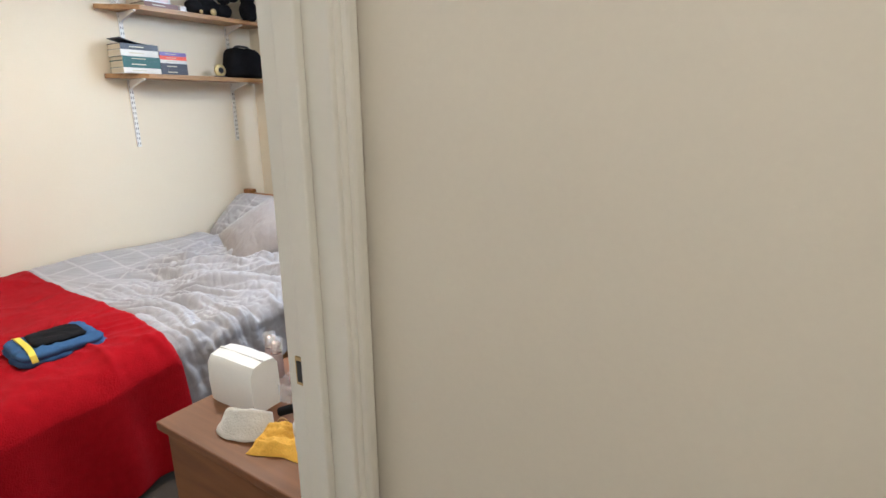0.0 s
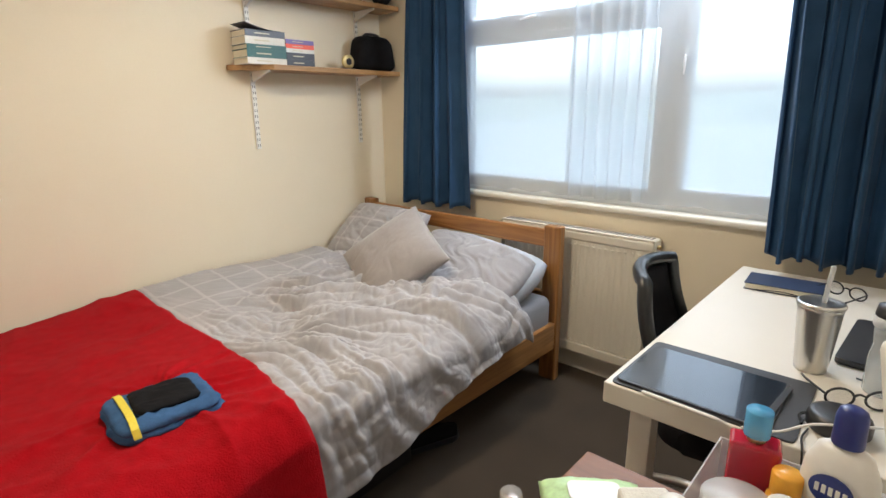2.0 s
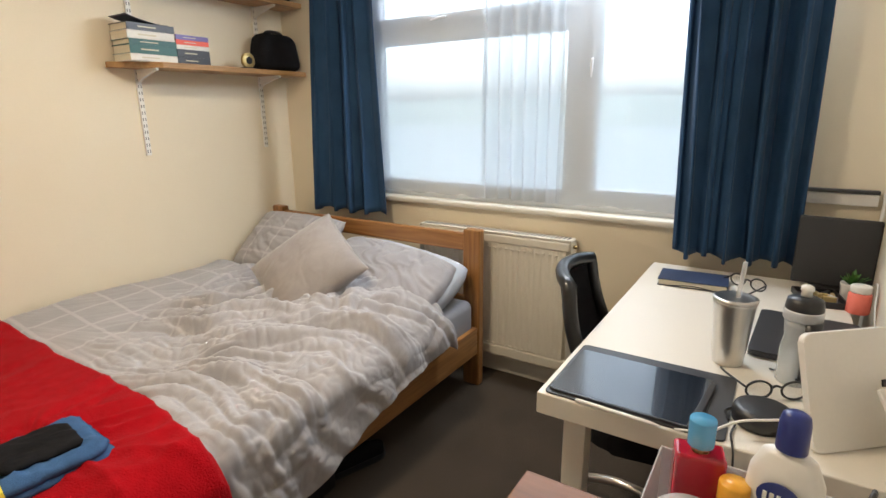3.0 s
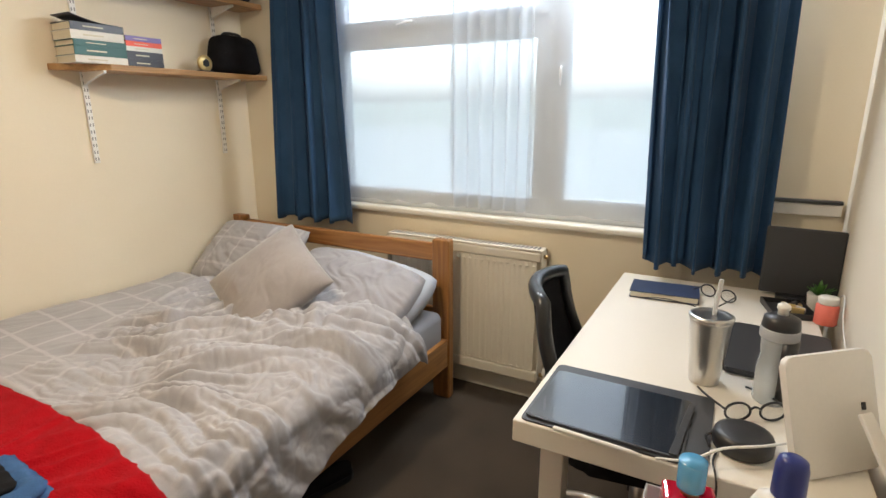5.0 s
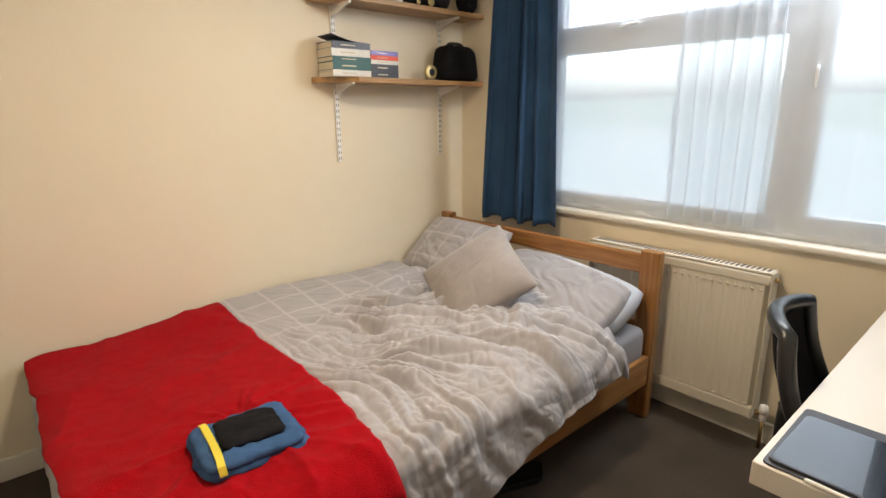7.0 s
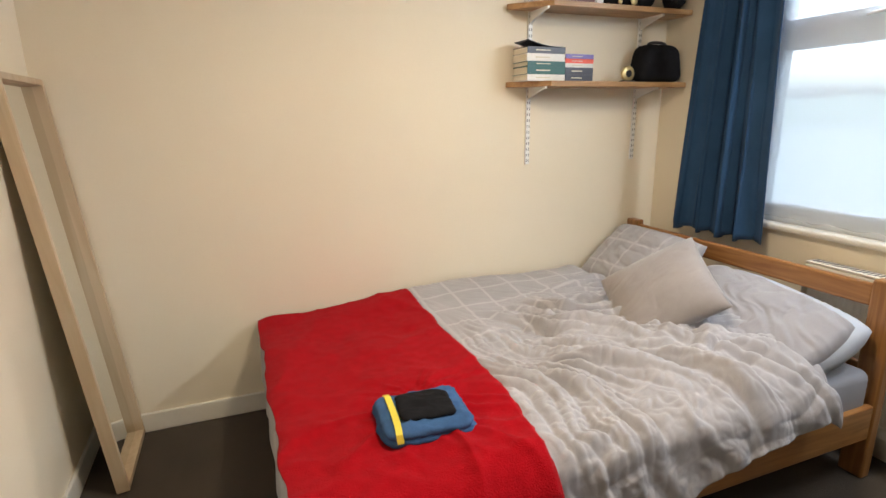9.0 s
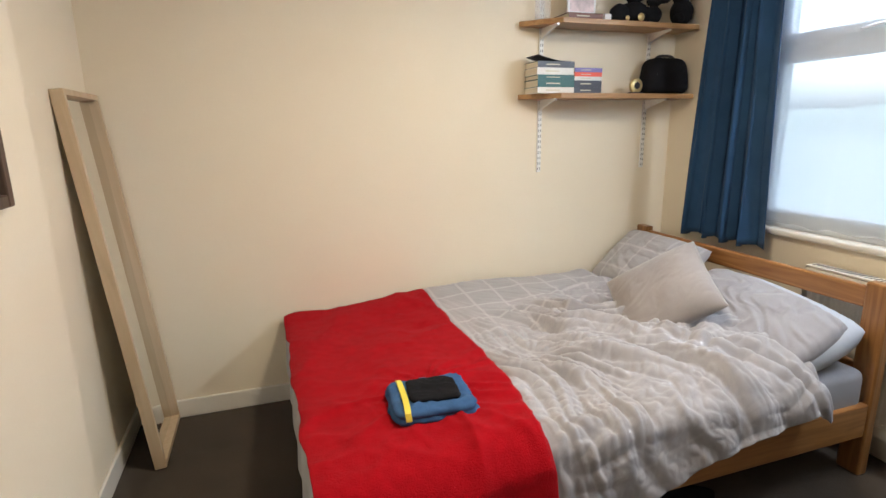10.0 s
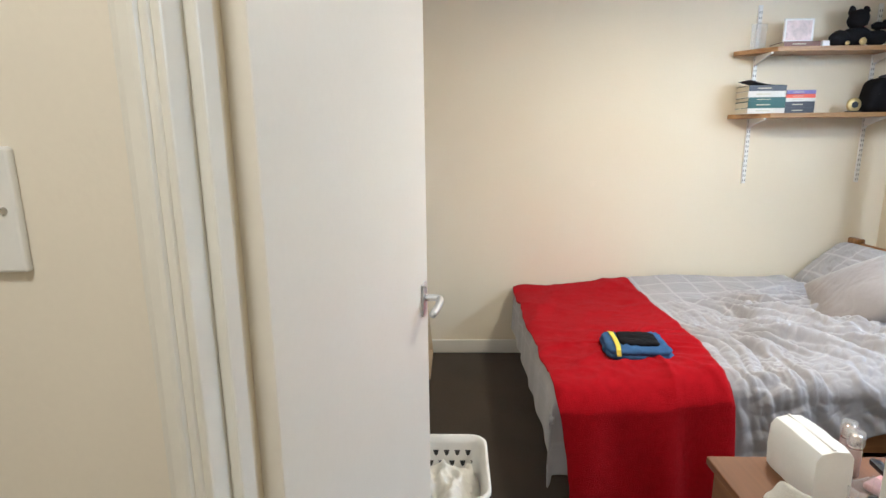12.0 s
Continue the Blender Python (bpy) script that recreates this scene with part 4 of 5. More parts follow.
o = thing("notebook", "navy hardback notebook with cream pages", "notebook", (-1.07, 2.255, DT), 4)
part("page_block", box((-0.106, -0.066, 0.003), (0.106, 0.066, 0.021)), M_PAPER, o)
part("cover", box((-0.11, -0.07, 0.021), (0.11, 0.07, 0.0245), 0.001), M_NAVYC, o)
part("back_cover", box((-0.11, -0.07, 0.0), (0.11, 0.07, 0.003), 0.001), M_NAVYC, o)
part("ribbon", tube(curve([(-0.08, -0.075, 0.004), (0.0, -0.078, 0.012), (0.06, -0.076, 0.005), (0.10, -0.09, 0.003)]), 0.002, 6), M_BLACK, o)


def specs(label, place, turn):
    g = thing("glasses", label, "glasses", place, turn)
    for s in (-1, 1):
        r = [(s * 0.036 + 0.026 * math.cos(a), 0.0, 0.022 + 0.020 * math.sin(a)) for a in (2 * math.pi * k / 24 for k in range(24))]
        rim = part("rim", tube(r, 0.0026, 6, closed=True), M_BLACK, g, smooth=True)
        part("lens", lathe([(0.025, -0.0006), (0.025, 0.0006)], 24, m=pose(s * 0.036, 0, 0.022, 90), sy=0.78), M_LENS, rim)
        part("temple", tube(curve([(s * 0.063, 0.0, 0.028), (s * 0.066, 0.05, 0.022), (s * 0.062, 0.10, 0.012), (s * 0.055, 0.135, 0.004)]), 0.0024, 6), M_BLACK, g, smooth=True)
    part("bridge", tube(curve([(-0.012, 0, 0.026), (0, 0.001, 0.031), (0.012, 0, 0.026)]), 0.0026, 6), M_BLACK, g, smooth=True)
    return g


specs("black-rimmed glasses with temples unfolded on the desk", (-0.805, 1.505, DT), 28)
specs("black glasses folded out beside the notebook", (-0.905, 2.29, DT), 150)

cup = thing("tumbler", "brushed steel tumbler with a lid and straw", "tumbler", (-0.908, 1.645, DT))
part("body", lathe([(0.031, 0), (0.033, 0.002), (0.036, 0.03), (0.045, 0.150), (0.047, 0.156), (0.0455, 0.160)], 36), M_CHROME, cup, smooth=True)
part("lid", lathe([(0.047, 0.158), (0.0485, 0.161), (0.0485, 0.166), (0.043, 0.169), (0.038, 0.166), (0.010, 0.168)], 36), M_CHROME, cup, smooth=True)
part("straw", tube([(0.004, 0.0, 0.16), (0.011, -0.006, 0.255)], 0.0052, 12), M_FROST, cup, "translucent straw", smooth=True)

bt = thing("sports_bottle", "clear sports bottle with a black grip and cap", "bottle", (-0.775, 1.615, DT))
part("body", lathe([(0.032, 0), (0.035, 0.004), (0.035, 0.08), (0.030, 0.11), (0.033, 0.135), (0.033, 0.150)], 28), M_WATER, bt, smooth=True)
part("water", lathe([(0.030, 0.004), (0.0325, 0.008), (0.0325, 0.062)], 24), M_WATER, bt, smooth=True)
part("grip", lathe([(0.0362, 0.02), (0.0365, 0.08), (0.0335, 0.11), (0.036, 0.150)], 20, m=pose(0.0175, -0.004, 0), sx=0.60, sy=0.98), M_BLACK, bt, smooth=True)
part("collar", lathe([(0.036, 0.150), (0.038, 0.153), (0.038, 0.170), (0.036, 0.173)], 28), M_FROST, bt, smooth=True)
part("cap", lathe([(0.036, 0.173), (0.037, 0.176), (0.034, 0.196), (0.020, 0.203)], 28), M_BLACK, bt, smooth=True)
part("spout", lathe([(0.011, 0.203), (0.010, 0.212), (0.013, 0.216), (0.012, 0.224), (0.006, 0.228)], 18), M_WPLAST, bt, smooth=True)

o = thing("laptop", "closed dark grey laptop on the desk", "laptop", (-0.745, 1.875, DT), -3)
part("base", slab(round_rect(0.235, 0.335, 0.014), 0.002, 0.010, 0.002), M_DARK, o)
part("lid", slab(round_rect(0.235, 0.335, 0.014), 0.0105, 0.017, 0.002), M_DARK, o)
part("emblem", lathe([(0.012, 0.017), (0.012, 0.0174)], 20), M_BLACK, o)

o = thing("round_speaker", "round black puck-shaped speaker", "speaker", (-0.826, 1.388, DT))
part("body", lathe([(0.046, 0), (0.052, 0.006), (0.053, 0.024), (0.049, 0.034), (0.040, 0.037)], 36), M_BLACK, o, smooth=True)
part("strap", tube(curve([(-0.05, 0.0, 0.02), (-0.062, -0.006, 0.012), (-0.054, -0.03, 0.006)]), 0.003, 6), M_BLACK, o)
o = thing("charging_cable", "thin white charging cable trailing over the desk", "cable", (0, 0, 0))
part("wire", tube(curve([(-0.965, 1.272, DT + 0.004), (-0.91, 1.284, DT + 0.012), (-0.86, 1.31, DT + 0.036), (-0.80, 1.345, DT + 0.0395), (-0.755, 1.39, DT + 0.034)]), 0.0026, 8), M_WPLAST, o, smooth=True)
o = thing("black_cable", "thin black cable hanging off the desk", "cable", (0, 0, 0))
part("wire", tube(curve([(-0.868, 1.35, DT + 0.004), (-0.872, 1.31, DT + 0.005), (-0.866, 1.272, DT + 0.004), (-0.862, 1.262, DT - 0.02), (-0.86, 1.265, DT - 0.09)]), 0.002, 6), M_BLACK, o, smooth=True)

# white screen on a prop, seen from behind
sc = new("white_mirror_stand")
tagged(sc, "white plastic tabletop mirror seen from behind", "tabletop mirror")
sc.matrix_world = pose(-0.676, 1.390, DT, 0, 0, 42)
tilt = Matrix.Rotation(radians(-18), 4, "X")
part("panel", slab(round_rect(0.188, 0.212, 0.016, 5, 0, 0.106), -0.007, 0.007, 0.003, None), M_WPLAST, sc, smooth=False).matrix_local = tilt @ Matrix.Rotation(radians(90), 4, "X")
part("prop_leg", box((-0.014, -0.004, 0), (0.014, 0.004, 0.15), 0.003, m=Matrix.Translation((0.02, -0.10, 0.002)) @ Matrix.Rotation(radians(-38), 4, "X")), M_WPLAST, sc)
part("foot", box((-0.045, -0.115, 0), (0.075, -0.090, 0.008), 0.003), M_WPLAST, sc)
part("socket", box((0.058, -0.009, 0.105), (0.066, -0.004, 0.118)), M_BLACK, sc).matrix_local = tilt

mon = thing("black_monitor", "black flat monitor standing in the desk's corner", "monitor", (-0.672, 2.42, DT), -4)
part("screen", box((-0.112, -0.008, 0.012), (0.112, 0.008, 0.245), 0.006), M_DARK, mon)
part("stand", box((-0.06, -0.04, 0), (0.06, 0.035, 0.012), 0.004), M_BLACK, mon)
tr = thing("cable_trunking", "white trunking with a dark strip along the wall", "trunking", (-0.76, 2.60, 1.0))
part("channel", box((-0.14, -0.022, 0), (0.195, 0.0, 0.042), 0.003), M_WPLAST, tr)
part("strip", box((-0.14, -0.030, 0.043), (0.195, 0.0, 0.055), 0.002), M_DARK, tr)

pl = thing("potted_plant", "small green succulent in a white pot", "plant", (-0.622, 2.335, DT))
part("pot", lathe([(0.022, 0), (0.026, 0.004), (0.031, 0.05), (0.030, 0.054), (0.026, 0.050)], 24), M_WPLAST, pl, smooth=True)
rng = random.Random(5)
for k in range(34):
    a, tip = rng.uniform(0, 6.28), rng.uniform(0.25, 1.15)
    L, w = rng.uniform(0.030, 0.055), rng.uniform(0.004, 0.007)
    bm = bmesh.new()
    pts = [(0, 0, w * 0.6), (0.35, 0.35 * 0.2, w), (0.75, 0.1, w * 0.7), (1.0, 0.0, 0.0004)]
    ring = []
    for u, lift, ww in pts:
        ring.append([bm.verts.new((u * L * math.sin(tip), s * ww, 0.046 + u * L * math.cos(tip) + lift * 0.01 + q)) for s, q in ((-1, 0), (0, -0.002), (1, 0), (0, 0.0015))])
    for r0, r1 in zip(ring, ring[1:]):
        for i in range(4):
            bm.faces.new((r0[i], r0[(i + 1) % 4], r1[(i + 1) % 4], r1[i]))
    bmesh.ops.rotate(bm, verts=bm.verts[:], cent=(0, 0, 0), matrix=Matrix.Rotation(a, 3, "Z"))
    part("leaf", bm, M_LEAF, pl, smooth=True)
jr = thing("jar", "coral-labelled jar with a white screw lid", "jar", (-0.612, 2.205, DT))
part("body", lathe([(0.027, 0), (0.030, 0.003), (0.030, 0.058), (0.024, 0.064)], 28), M_CORAL, jr, smooth=True)
part("lid", lathe([(0.026, 0.064), (0.027, 0.066), (0.027, 0.082), (0.024, 0.085)], 28), M_WPLAST, jr, smooth=True)
ty = thing("black_tray", "low black tray of small odds and ends", "tray", (-0.705, 2.27, DT), 12)
part("base", box((-0.06, -0.075, 0), (0.06, 0.075, 0.004), 0.001), M_BLACK, ty)
for lo, hi in (((-0.06, -0.075, 0.004), (-0.056, 0.075, 0.02)), ((0.056, -0.075, 0.004), (0.06, 0.075, 0.02)), ((-0.056, -0.075, 0.004), (0.056, -0.071, 0.02)), ((-0.056, 0.071, 0.004), (0.056, 0.075, 0.02))):
    part("rim", box(lo, hi), M_BLACK, ty)
for k in range(9):
    x, y = rng.uniform(-0.04, 0.04), rng.uniform(-0.055, 0.055)
    c = thing("trinket", "small pale trinket lying in the black tray", "trinket", (-0.705 + x, 2.27 + y, DT + 0.004), rng.uniform(0, 180), group="trinkets in the tray")
    part("piece", slab(round_rect(rng.uniform(0.018, 0.04), 0.012, 0.004, 3), 0, rng.uniform(0.008, 0.022), 0.002), rng.choice((M_WCLOTH, M_WPLAST, M_GOLD, M_DARK)), c)
o = thing("wall_lead", "thin white lead hanging on the wall", "cable", (0, 0, 0))
part("wire", tube(curve([(-0.590, 2.24, 0.80), (-0.578, 2.20, 0.83), (-0.588, 2.10, 0.79), (-0.597, 1.95, 0.76), (-0.60, 1.75, 0.745)]), 0.002, 6), M_WPLAST, o, smooth=True)

# ---- on the chest of drawers ----
CT = 0.70
wb = thing("wash_bag", "boxy white translucent wash bag standing closed", "wash bag", (-1.082, 0.637, CT), 2)
bm = bmesh.new()
prof = [(-0.038, 0.0), (-0.043, 0.05), (-0.041, 0.098), (-0.030, 0.114), (-0.003, 0.119), (0.003, 0.119), (0.032, 0.117), (0.042, 0.105), (0.043, 0.05), (0.038, 0.0)]
cols = []
for i in range(9):
    u = i / 8 * 2 - 1
    f = 1 - 0.10 * abs(u) ** 6
    cols.append([bm.verts.new((u * 0.076 * (1 - 0.04 * (z / 0.119)), y * f, z * (1 - 0.025 * abs(u) ** 4) + 0.002 * noise.noise((u * 3, y * 40, z * 20)))) for y, z in prof])
for a, b in zip(cols, cols[1:]):
    for i in range(len(prof)):
        bm.faces.new((a[i], a[(i + 1) % len(prof)], b[(i + 1) % len(prof)], b[i]))
bm.faces.new(cols[0][::-1])
bm.faces.new(cols[-1])
bmesh.ops.recalc_face_normals(bm, faces=bm.faces[:])
part("body", bm, mat("white_silicone", (0.86, 0.86, 0.83), 0.45, vary=0.03, scale=12), wb, smooth=True)
part("zip", box((-0.072, -0.003, 0.1165), (0.070, 0.003, 0.1205), 0.001), M_WPLAST, wb)

sp = thing("spray_bottle", "slim rose-tinted spray bottle with a metallic cap", "bottle", (-1.148, 0.768, CT), group="spray bottles")
part("body", lathe([(0.0130, 0), (0.0145, 0.002), (0.0145, 0.062), (0.0125, 0.066)], 24), M_BLUSH, sp, smooth=True)
part("collar", lathe([(0.0135, 0.066), (0.0135, 0.072), (0.012, 0.073)], 24), M_BRONZE, sp, smooth=True)
part("cap", lathe([(0.0160, 0.073), (0.0165, 0.075), (0.0165, 0.101), (0.0155, 0.104)], 24), M_CLEAR, sp, "clear cap", smooth=True)
part("pump", lathe([(0.0115, 0.073), (0.0120, 0.075), (0.0120, 0.094), (0.010, 0.096)], 24), M_BRONZE, sp, smooth=True)
copy_thing(sp, pose(-1.108, 0.754, CT))

mk = thing("eye_mask", "curved white padded band lying on the drawers", "eye mask", (-0.965, 0.545, CT), 25)


def band(a, b):
    u, v = 2 * a - 1, b
    ang = u * 1.25
    r = 0.062 - 0.010 * v
    return (r * math.sin(ang) * (1.15 - 0.1 * v), -r * math.cos(ang) * 0.75 + 0.02 + 0.020 * v, 0.004 + (0.058 - 0.020 * abs(u) ** 2) * v + 0.004 * noise.noise((u * 3, v * 3, 1)))


part("band", sheet(30, 10, band), M_WCLOTH, mk, smooth=True).modifiers.new("thick", "SOLIDIFY").thickness = 0.016
part("ring", tube([(0.075 + 0.010 * math.cos(a), 0.024, 0.022 + 0.010 * math.sin(a)) for a in (2 * math.pi * k / 16 for k in range(16))], 0.0022, 6, closed=True), M_BRASS, mk, "small metal ring", smooth=True)


def crumple(w, d, h, seed, nu=26):
    def at(a, b):
        u, v = 2 * a - 1, 2 * b - 1
        e = max(0, 1 - (u * u) ** 2) * max(0, 1 - (v * v) ** 2)
        r = 1 + 0.18 * noise.noise((u * 1.5, v * 1.5, seed))
        z = h * e ** 0.6 * (0.55 + 0.5 * noise.noise((u * 1.7, v * 1.7, seed + 3)) + 0.35 * (1 - 2 * abs(noise.noise((u * 3, v * 3, seed + 7)))))
        return (u * w / 2 * r, v * d / 2 * r, max(0.0015, z))
    return sheet(nu, nu, at)


yc = part("mustard_scarf", crumple(0.13, 0.10, 0.035, 4), M_YCLOTH, smooth=True)
yc.matrix_world = pose(-0.868, 0.575, CT, 0, 0, 20)
tagged(yc, "crumpled mustard yellow cloth on the drawers", "scarf")
bn = thing("headband", "black band lying over the mustard cloth", "headband", (-0.885, 0.605, CT + 0.030), -10)
part("band", tube(curve([(-0.05, 0.0, 0), (-0.02, 0.018, 0.012), (0.02, 0.018, 0.012), (0.05, 0.0, 0)]), 0.010, 8), M_BLACKC, bn, smooth=True)
wt = thing("white_tub", "round white lidded pot on the drawers", "pot", (-0.80, 0.585, CT))
part("body", lathe([(0.034, 0), (0.036, 0.004), (0.036, 0.052)], 28), M_WPLAST, wt, smooth=True)
part("lid", lathe([(0.038, 0.052), (0.038, 0.068), (0.034, 0.072)], 28), M_WPLAST, wt, smooth=True)

ac = thing("acrylic_case", "clear acrylic case of small make-up items", "case", (-0.975, 0.72, CT), 14)
for lo, hi in (((-0.055, -0.04, 0), (0.055, 0.04, 0.002)), ((-0.055, -0.04, 0.002), (-0.053, 0.04, 0.045)), ((0.053, -0.04, 0.002), (0.055, 0.04, 0.045)), ((-0.053, -0.04, 0.002), (0.053, -0.038, 0.045)), ((-0.053, 0.038, 0.002), (0.053, 0.04, 0.045))):
    part("wall", box(lo, hi), M_CLEAR, ac)
for k in range(6):
    c = thing("compact", "little dark make-up compact inside the case", "make-up", (-1.012 + 0.015 * k, 0.712 + 0.005 * (k % 3), CT + 0.0025), 20 * k, group="make-up in the case")
    part("body", lathe([(0.011, 0), (0.012, 0.002), (0.012, 0.012 + 0.004 * (k % 2)), (0.010, 0.016 + 0.004 * (k % 2))], 16), (M_BLUSH, M_BLACK, M_BRONZE)[k % 3], c, smooth=True)
pk = thing("pink_packet", "flat pink film packet lying down", "packet", (-1.03, 0.795, CT), 25)
part("film", box((-0.05, -0.035, 0), (0.05, 0.035, 0.016), 0.006, 3), M_PINK, pk)
br = thing("hair_brush", "black handled hair brush resting across the case", "hair brush", (-0.985, 0.762, CT + 0.052), -8)
part("handle", slab(round_rect(0.12, 0.020, 0.009, 5, -0.04, 0), -0.005, 0.005, 0.003), M_BLACK, br, smooth=True)
part("head", slab(round_rect(0.075, 0.040, 0.019, 6, 0.055, 0), -0.007, 0.007, 0.003), M_BLACK, br, smooth=True)

wp = thing("wet_wipes", "soft green and white packet of wet wipes", "wipes packet", (-1.098, 0.935, CT), 38)
bm = sheet(24, 16, lambda a, b: ((2 * a - 1) * 0.085, (2 * b - 1) * 0.052, 0.004 + 0.024 * (max(0, 1 - abs(2 * a - 1) ** 3) * max(0, 1 - abs(2 * b - 1) ** 4)) ** 0.5 + 0.003 * noise.noise((a * 8, b * 6, 2))))
part("film", bm, M_GREENP, wp, smooth=True).modifiers.new("thick", "SOLIDIFY").thickness = 0.004
part("flap", slab(round_rect(0.085, 0.045, 0.01), 0.0285, 0.0315, 0.001), M_WPLAST, wp, "white resealable flap")
cd = thing("tissue_pack", "white printed pack leaning beside the wipes", "packet", (-1.02, 0.955, CT), 40)
part("pack", box((-0.04, -0.028, 0), (0.04, 0.028, 0.048), 0.008, 3), M_WCLOTH, cd)
for k in range(4):
    part("print", box((-0.028, -0.0288, 0.012 + 0.008 * k), (0.028 - 0.008 * (k % 2), -0.0282, 0.015 + 0.008 * k)), M_GREYSLOT, cd)

dz = thing("roll_on", "white deodorant spray with a rounded cap", "deodorant", (-0.948, 0.835, CT))
part("body", lathe([(0.021, 0), (0.023, 0.003), (0.023, 0.105), (0.019, 0.118)], 28), M_WPLAST, dz, smooth=True)
part("cap", lathe([(0.0205, 0.118), (0.0215, 0.121), (0.0212, 0.148), (0.019, 0.155), (0.014, 0.160), (0.004, 0.163)], 28), M_WPLAST, dz, smooth=True)
for k in range(4):
    part("print", box((-0.010 + 0.002 * k, -0.0242, 0.040 + 0.009 * k), (0.010, -0.0225, 0.043 + 0.009 * k)), M_GREYSLOT, dz)
bk = part("black_pouch", crumple(0.11, 0.09, 0.07, 12), M_BLACKC, smooth=True)
bk.matrix_world = pose(-0.885, 0.765, CT, 0, 0, 15)
tagged(bk, "slumped black cloth pouch on the drawers", "pouch")

# frosted organiser and the bottles in it
og = thing("organiser_box", "frosted plastic organiser box full of bottles", "organiser", (-0.835, 0.985, CT))
for lo, hi in (((-0.125, -0.105, 0), (0.135, 0.105, 0.003)), ((-0.125, -0.105, 0.003), (-0.122, 0.105, 0.115)), ((0.132, -0.105, 0.003), (0.135, 0.105, 0.115)), ((-0.122, -0.105, 0.003), (0.132, -0.102, 0.085)), ((-0.122, 0.102, 0.003), (0.132, 0.105, 0.115))):
    part("wall", box(lo, hi, 0.001), M_FROST, og)
F = CT + 0.003
pf = thing("red_perfume", "square red glass perfume bottle with blue cap", "perfume", (-0.900, 1.015, F), 12)
part("bottle", box((-0.033, -0.022, 0), (0.033, 0.022, 0.172), 0.006, 3), M_REDP, pf)
part("neck", lathe([(0.012, 0.172), (0.012, 0.184)], 18), M_GOLD, pf, smooth=True)
part("cap", lathe([(0.0170, 0.180), (0.0175, 0.182), (0.0175, 0.217), (0.0170, 0.219)], 24), M_BLUECAP, pf, smooth=True)
ye = thing("yellow_bottle", "small bottle with an orange-yellow cap", "bottle", (-0.853, 0.985, F))
part("body", lathe([(0.020, 0), (0.022, 0.003), (0.022, 0.118), (0.016, 0.126)], 24), M_AMBER, ye, smooth=True)
part("cap", lathe([(0.018, 0.126), (0.019, 0.128), (0.019, 0.155), (0.0175, 0.158)], 24), M_AMBER, ye, smooth=True)
lo_ = thing("lotion_bottle", "white lotion bottle with a navy flip cap", "lotion bottle", (-0.800, 0.995, F), -12)
part("body", lathe([(0.038, 0), (0.043, 0.005), (0.045, 0.06), (0.045, 0.14), (0.041, 0.185), (0.030, 0.212), (0.016, 0.220)], 36, sy=0.62), M_WPLAST, lo_, smooth=True)
part("cap", lathe([(0.0170, 0.220), (0.0178, 0.222), (0.0172, 0.258), (0.015, 0.268), (0.009, 0.272)], 28, sy=0.9), M_NAVY, lo_, "navy cap", smooth=True)
lg = part("label", lathe([(0.022, 0.0), (0.022, 0.0015)], 32, m=pose(0, -0.0285, 0.165, 90), sx=1.1, sy=0.95), M_NAVY, lo_, "plain navy oval label")
for k in range(5):
    part("print", box((-0.017 + 0.0075 * k, -0.0318, 0.160), (-0.0125 + 0.0075 * k, -0.0297, 0.171)), M_WPLAST, lg)
ja = thing("cream_bowl", "round frosted cream pot with a clear lid", "pot", (-0.895, 0.915, F), 0)
part("body", lathe([(0.024, 0), (0.036, 0.01), (0.040, 0.04), (0.040, 0.105), (0.037, 0.118)], 30), M_FROST, ja, smooth=True)
part("lid", lathe([(0.043, 0.118), (0.044, 0.121), (0.044, 0.136), (0.041, 0.139)], 30), M_FROST, ja, smooth=True)
for nm, lab, x, y, r, h, m1, m2 in (
    ("white_jar", "plain white cosmetic jar with a flat lid", -0.795, 0.925, 0.030, 0.150, M_WPLAST, M_WPLAST),
    ("cream_tube", "white cosmetic tube standing on its cap", -0.845, 0.918, 0.020, 0.155, M_FROST, M_WPLAST),
    ("black_lid_jar", "clear pot with a round black lid", -0.815, 0.868, 0.031, 0.128, M_FROST, M_BLACK),
    ("toner_bottle", "clear toner bottle with an orange print", -0.752, 0.985, 0.021, 0.165, M_CLEAR, M_FROST),
    ("cleanser_bottle", "clear round bottle with an orange label", -0.738, 0.925, 0.028, 0.110, M_CLEAR, M_FROST),
):
    o = thing(nm, lab, "cosmetics", (x, y, F if nm != "black_lid_jar" else CT))
    part("body", lathe([(r * 0.9, 0), (r, 0.003), (r, h * 0.72), (r * 0.85, h * 0.76)], 24), m1, o, smooth=True)
    part("cap", lathe([(r * 0.9, h * 0.76), (r * 0.95, h * 0.78), (r * 0.95, h), (r * 0.8, h + 0.003)], 24), m2, o, smooth=True)
    if "orange" in lab:
        part("label", lathe([(r * 1.01, h * 0.2), (r * 1.01, h * 0.42)], 24), M_CORAL, o)
lp = thing("wire_loop", "dark wire loop standing in the organiser", "wire loop", (-0.722, 0.962, F))
part("loop", tube(curve([(-0.006, -0.03, 0), (-0.006, -0.028, 0.18), (-0.004, -0.016, 0.212), (0.0, -0.004, 0.215), (0.002, 0.008, 0.19), (0.004, 0.012, 0)]), 0.003, 8), M_DARK, lp, smooth=True)

# ---- on the shelves ----
SX = XW + 0.02
S1 = Z1 + 0.026


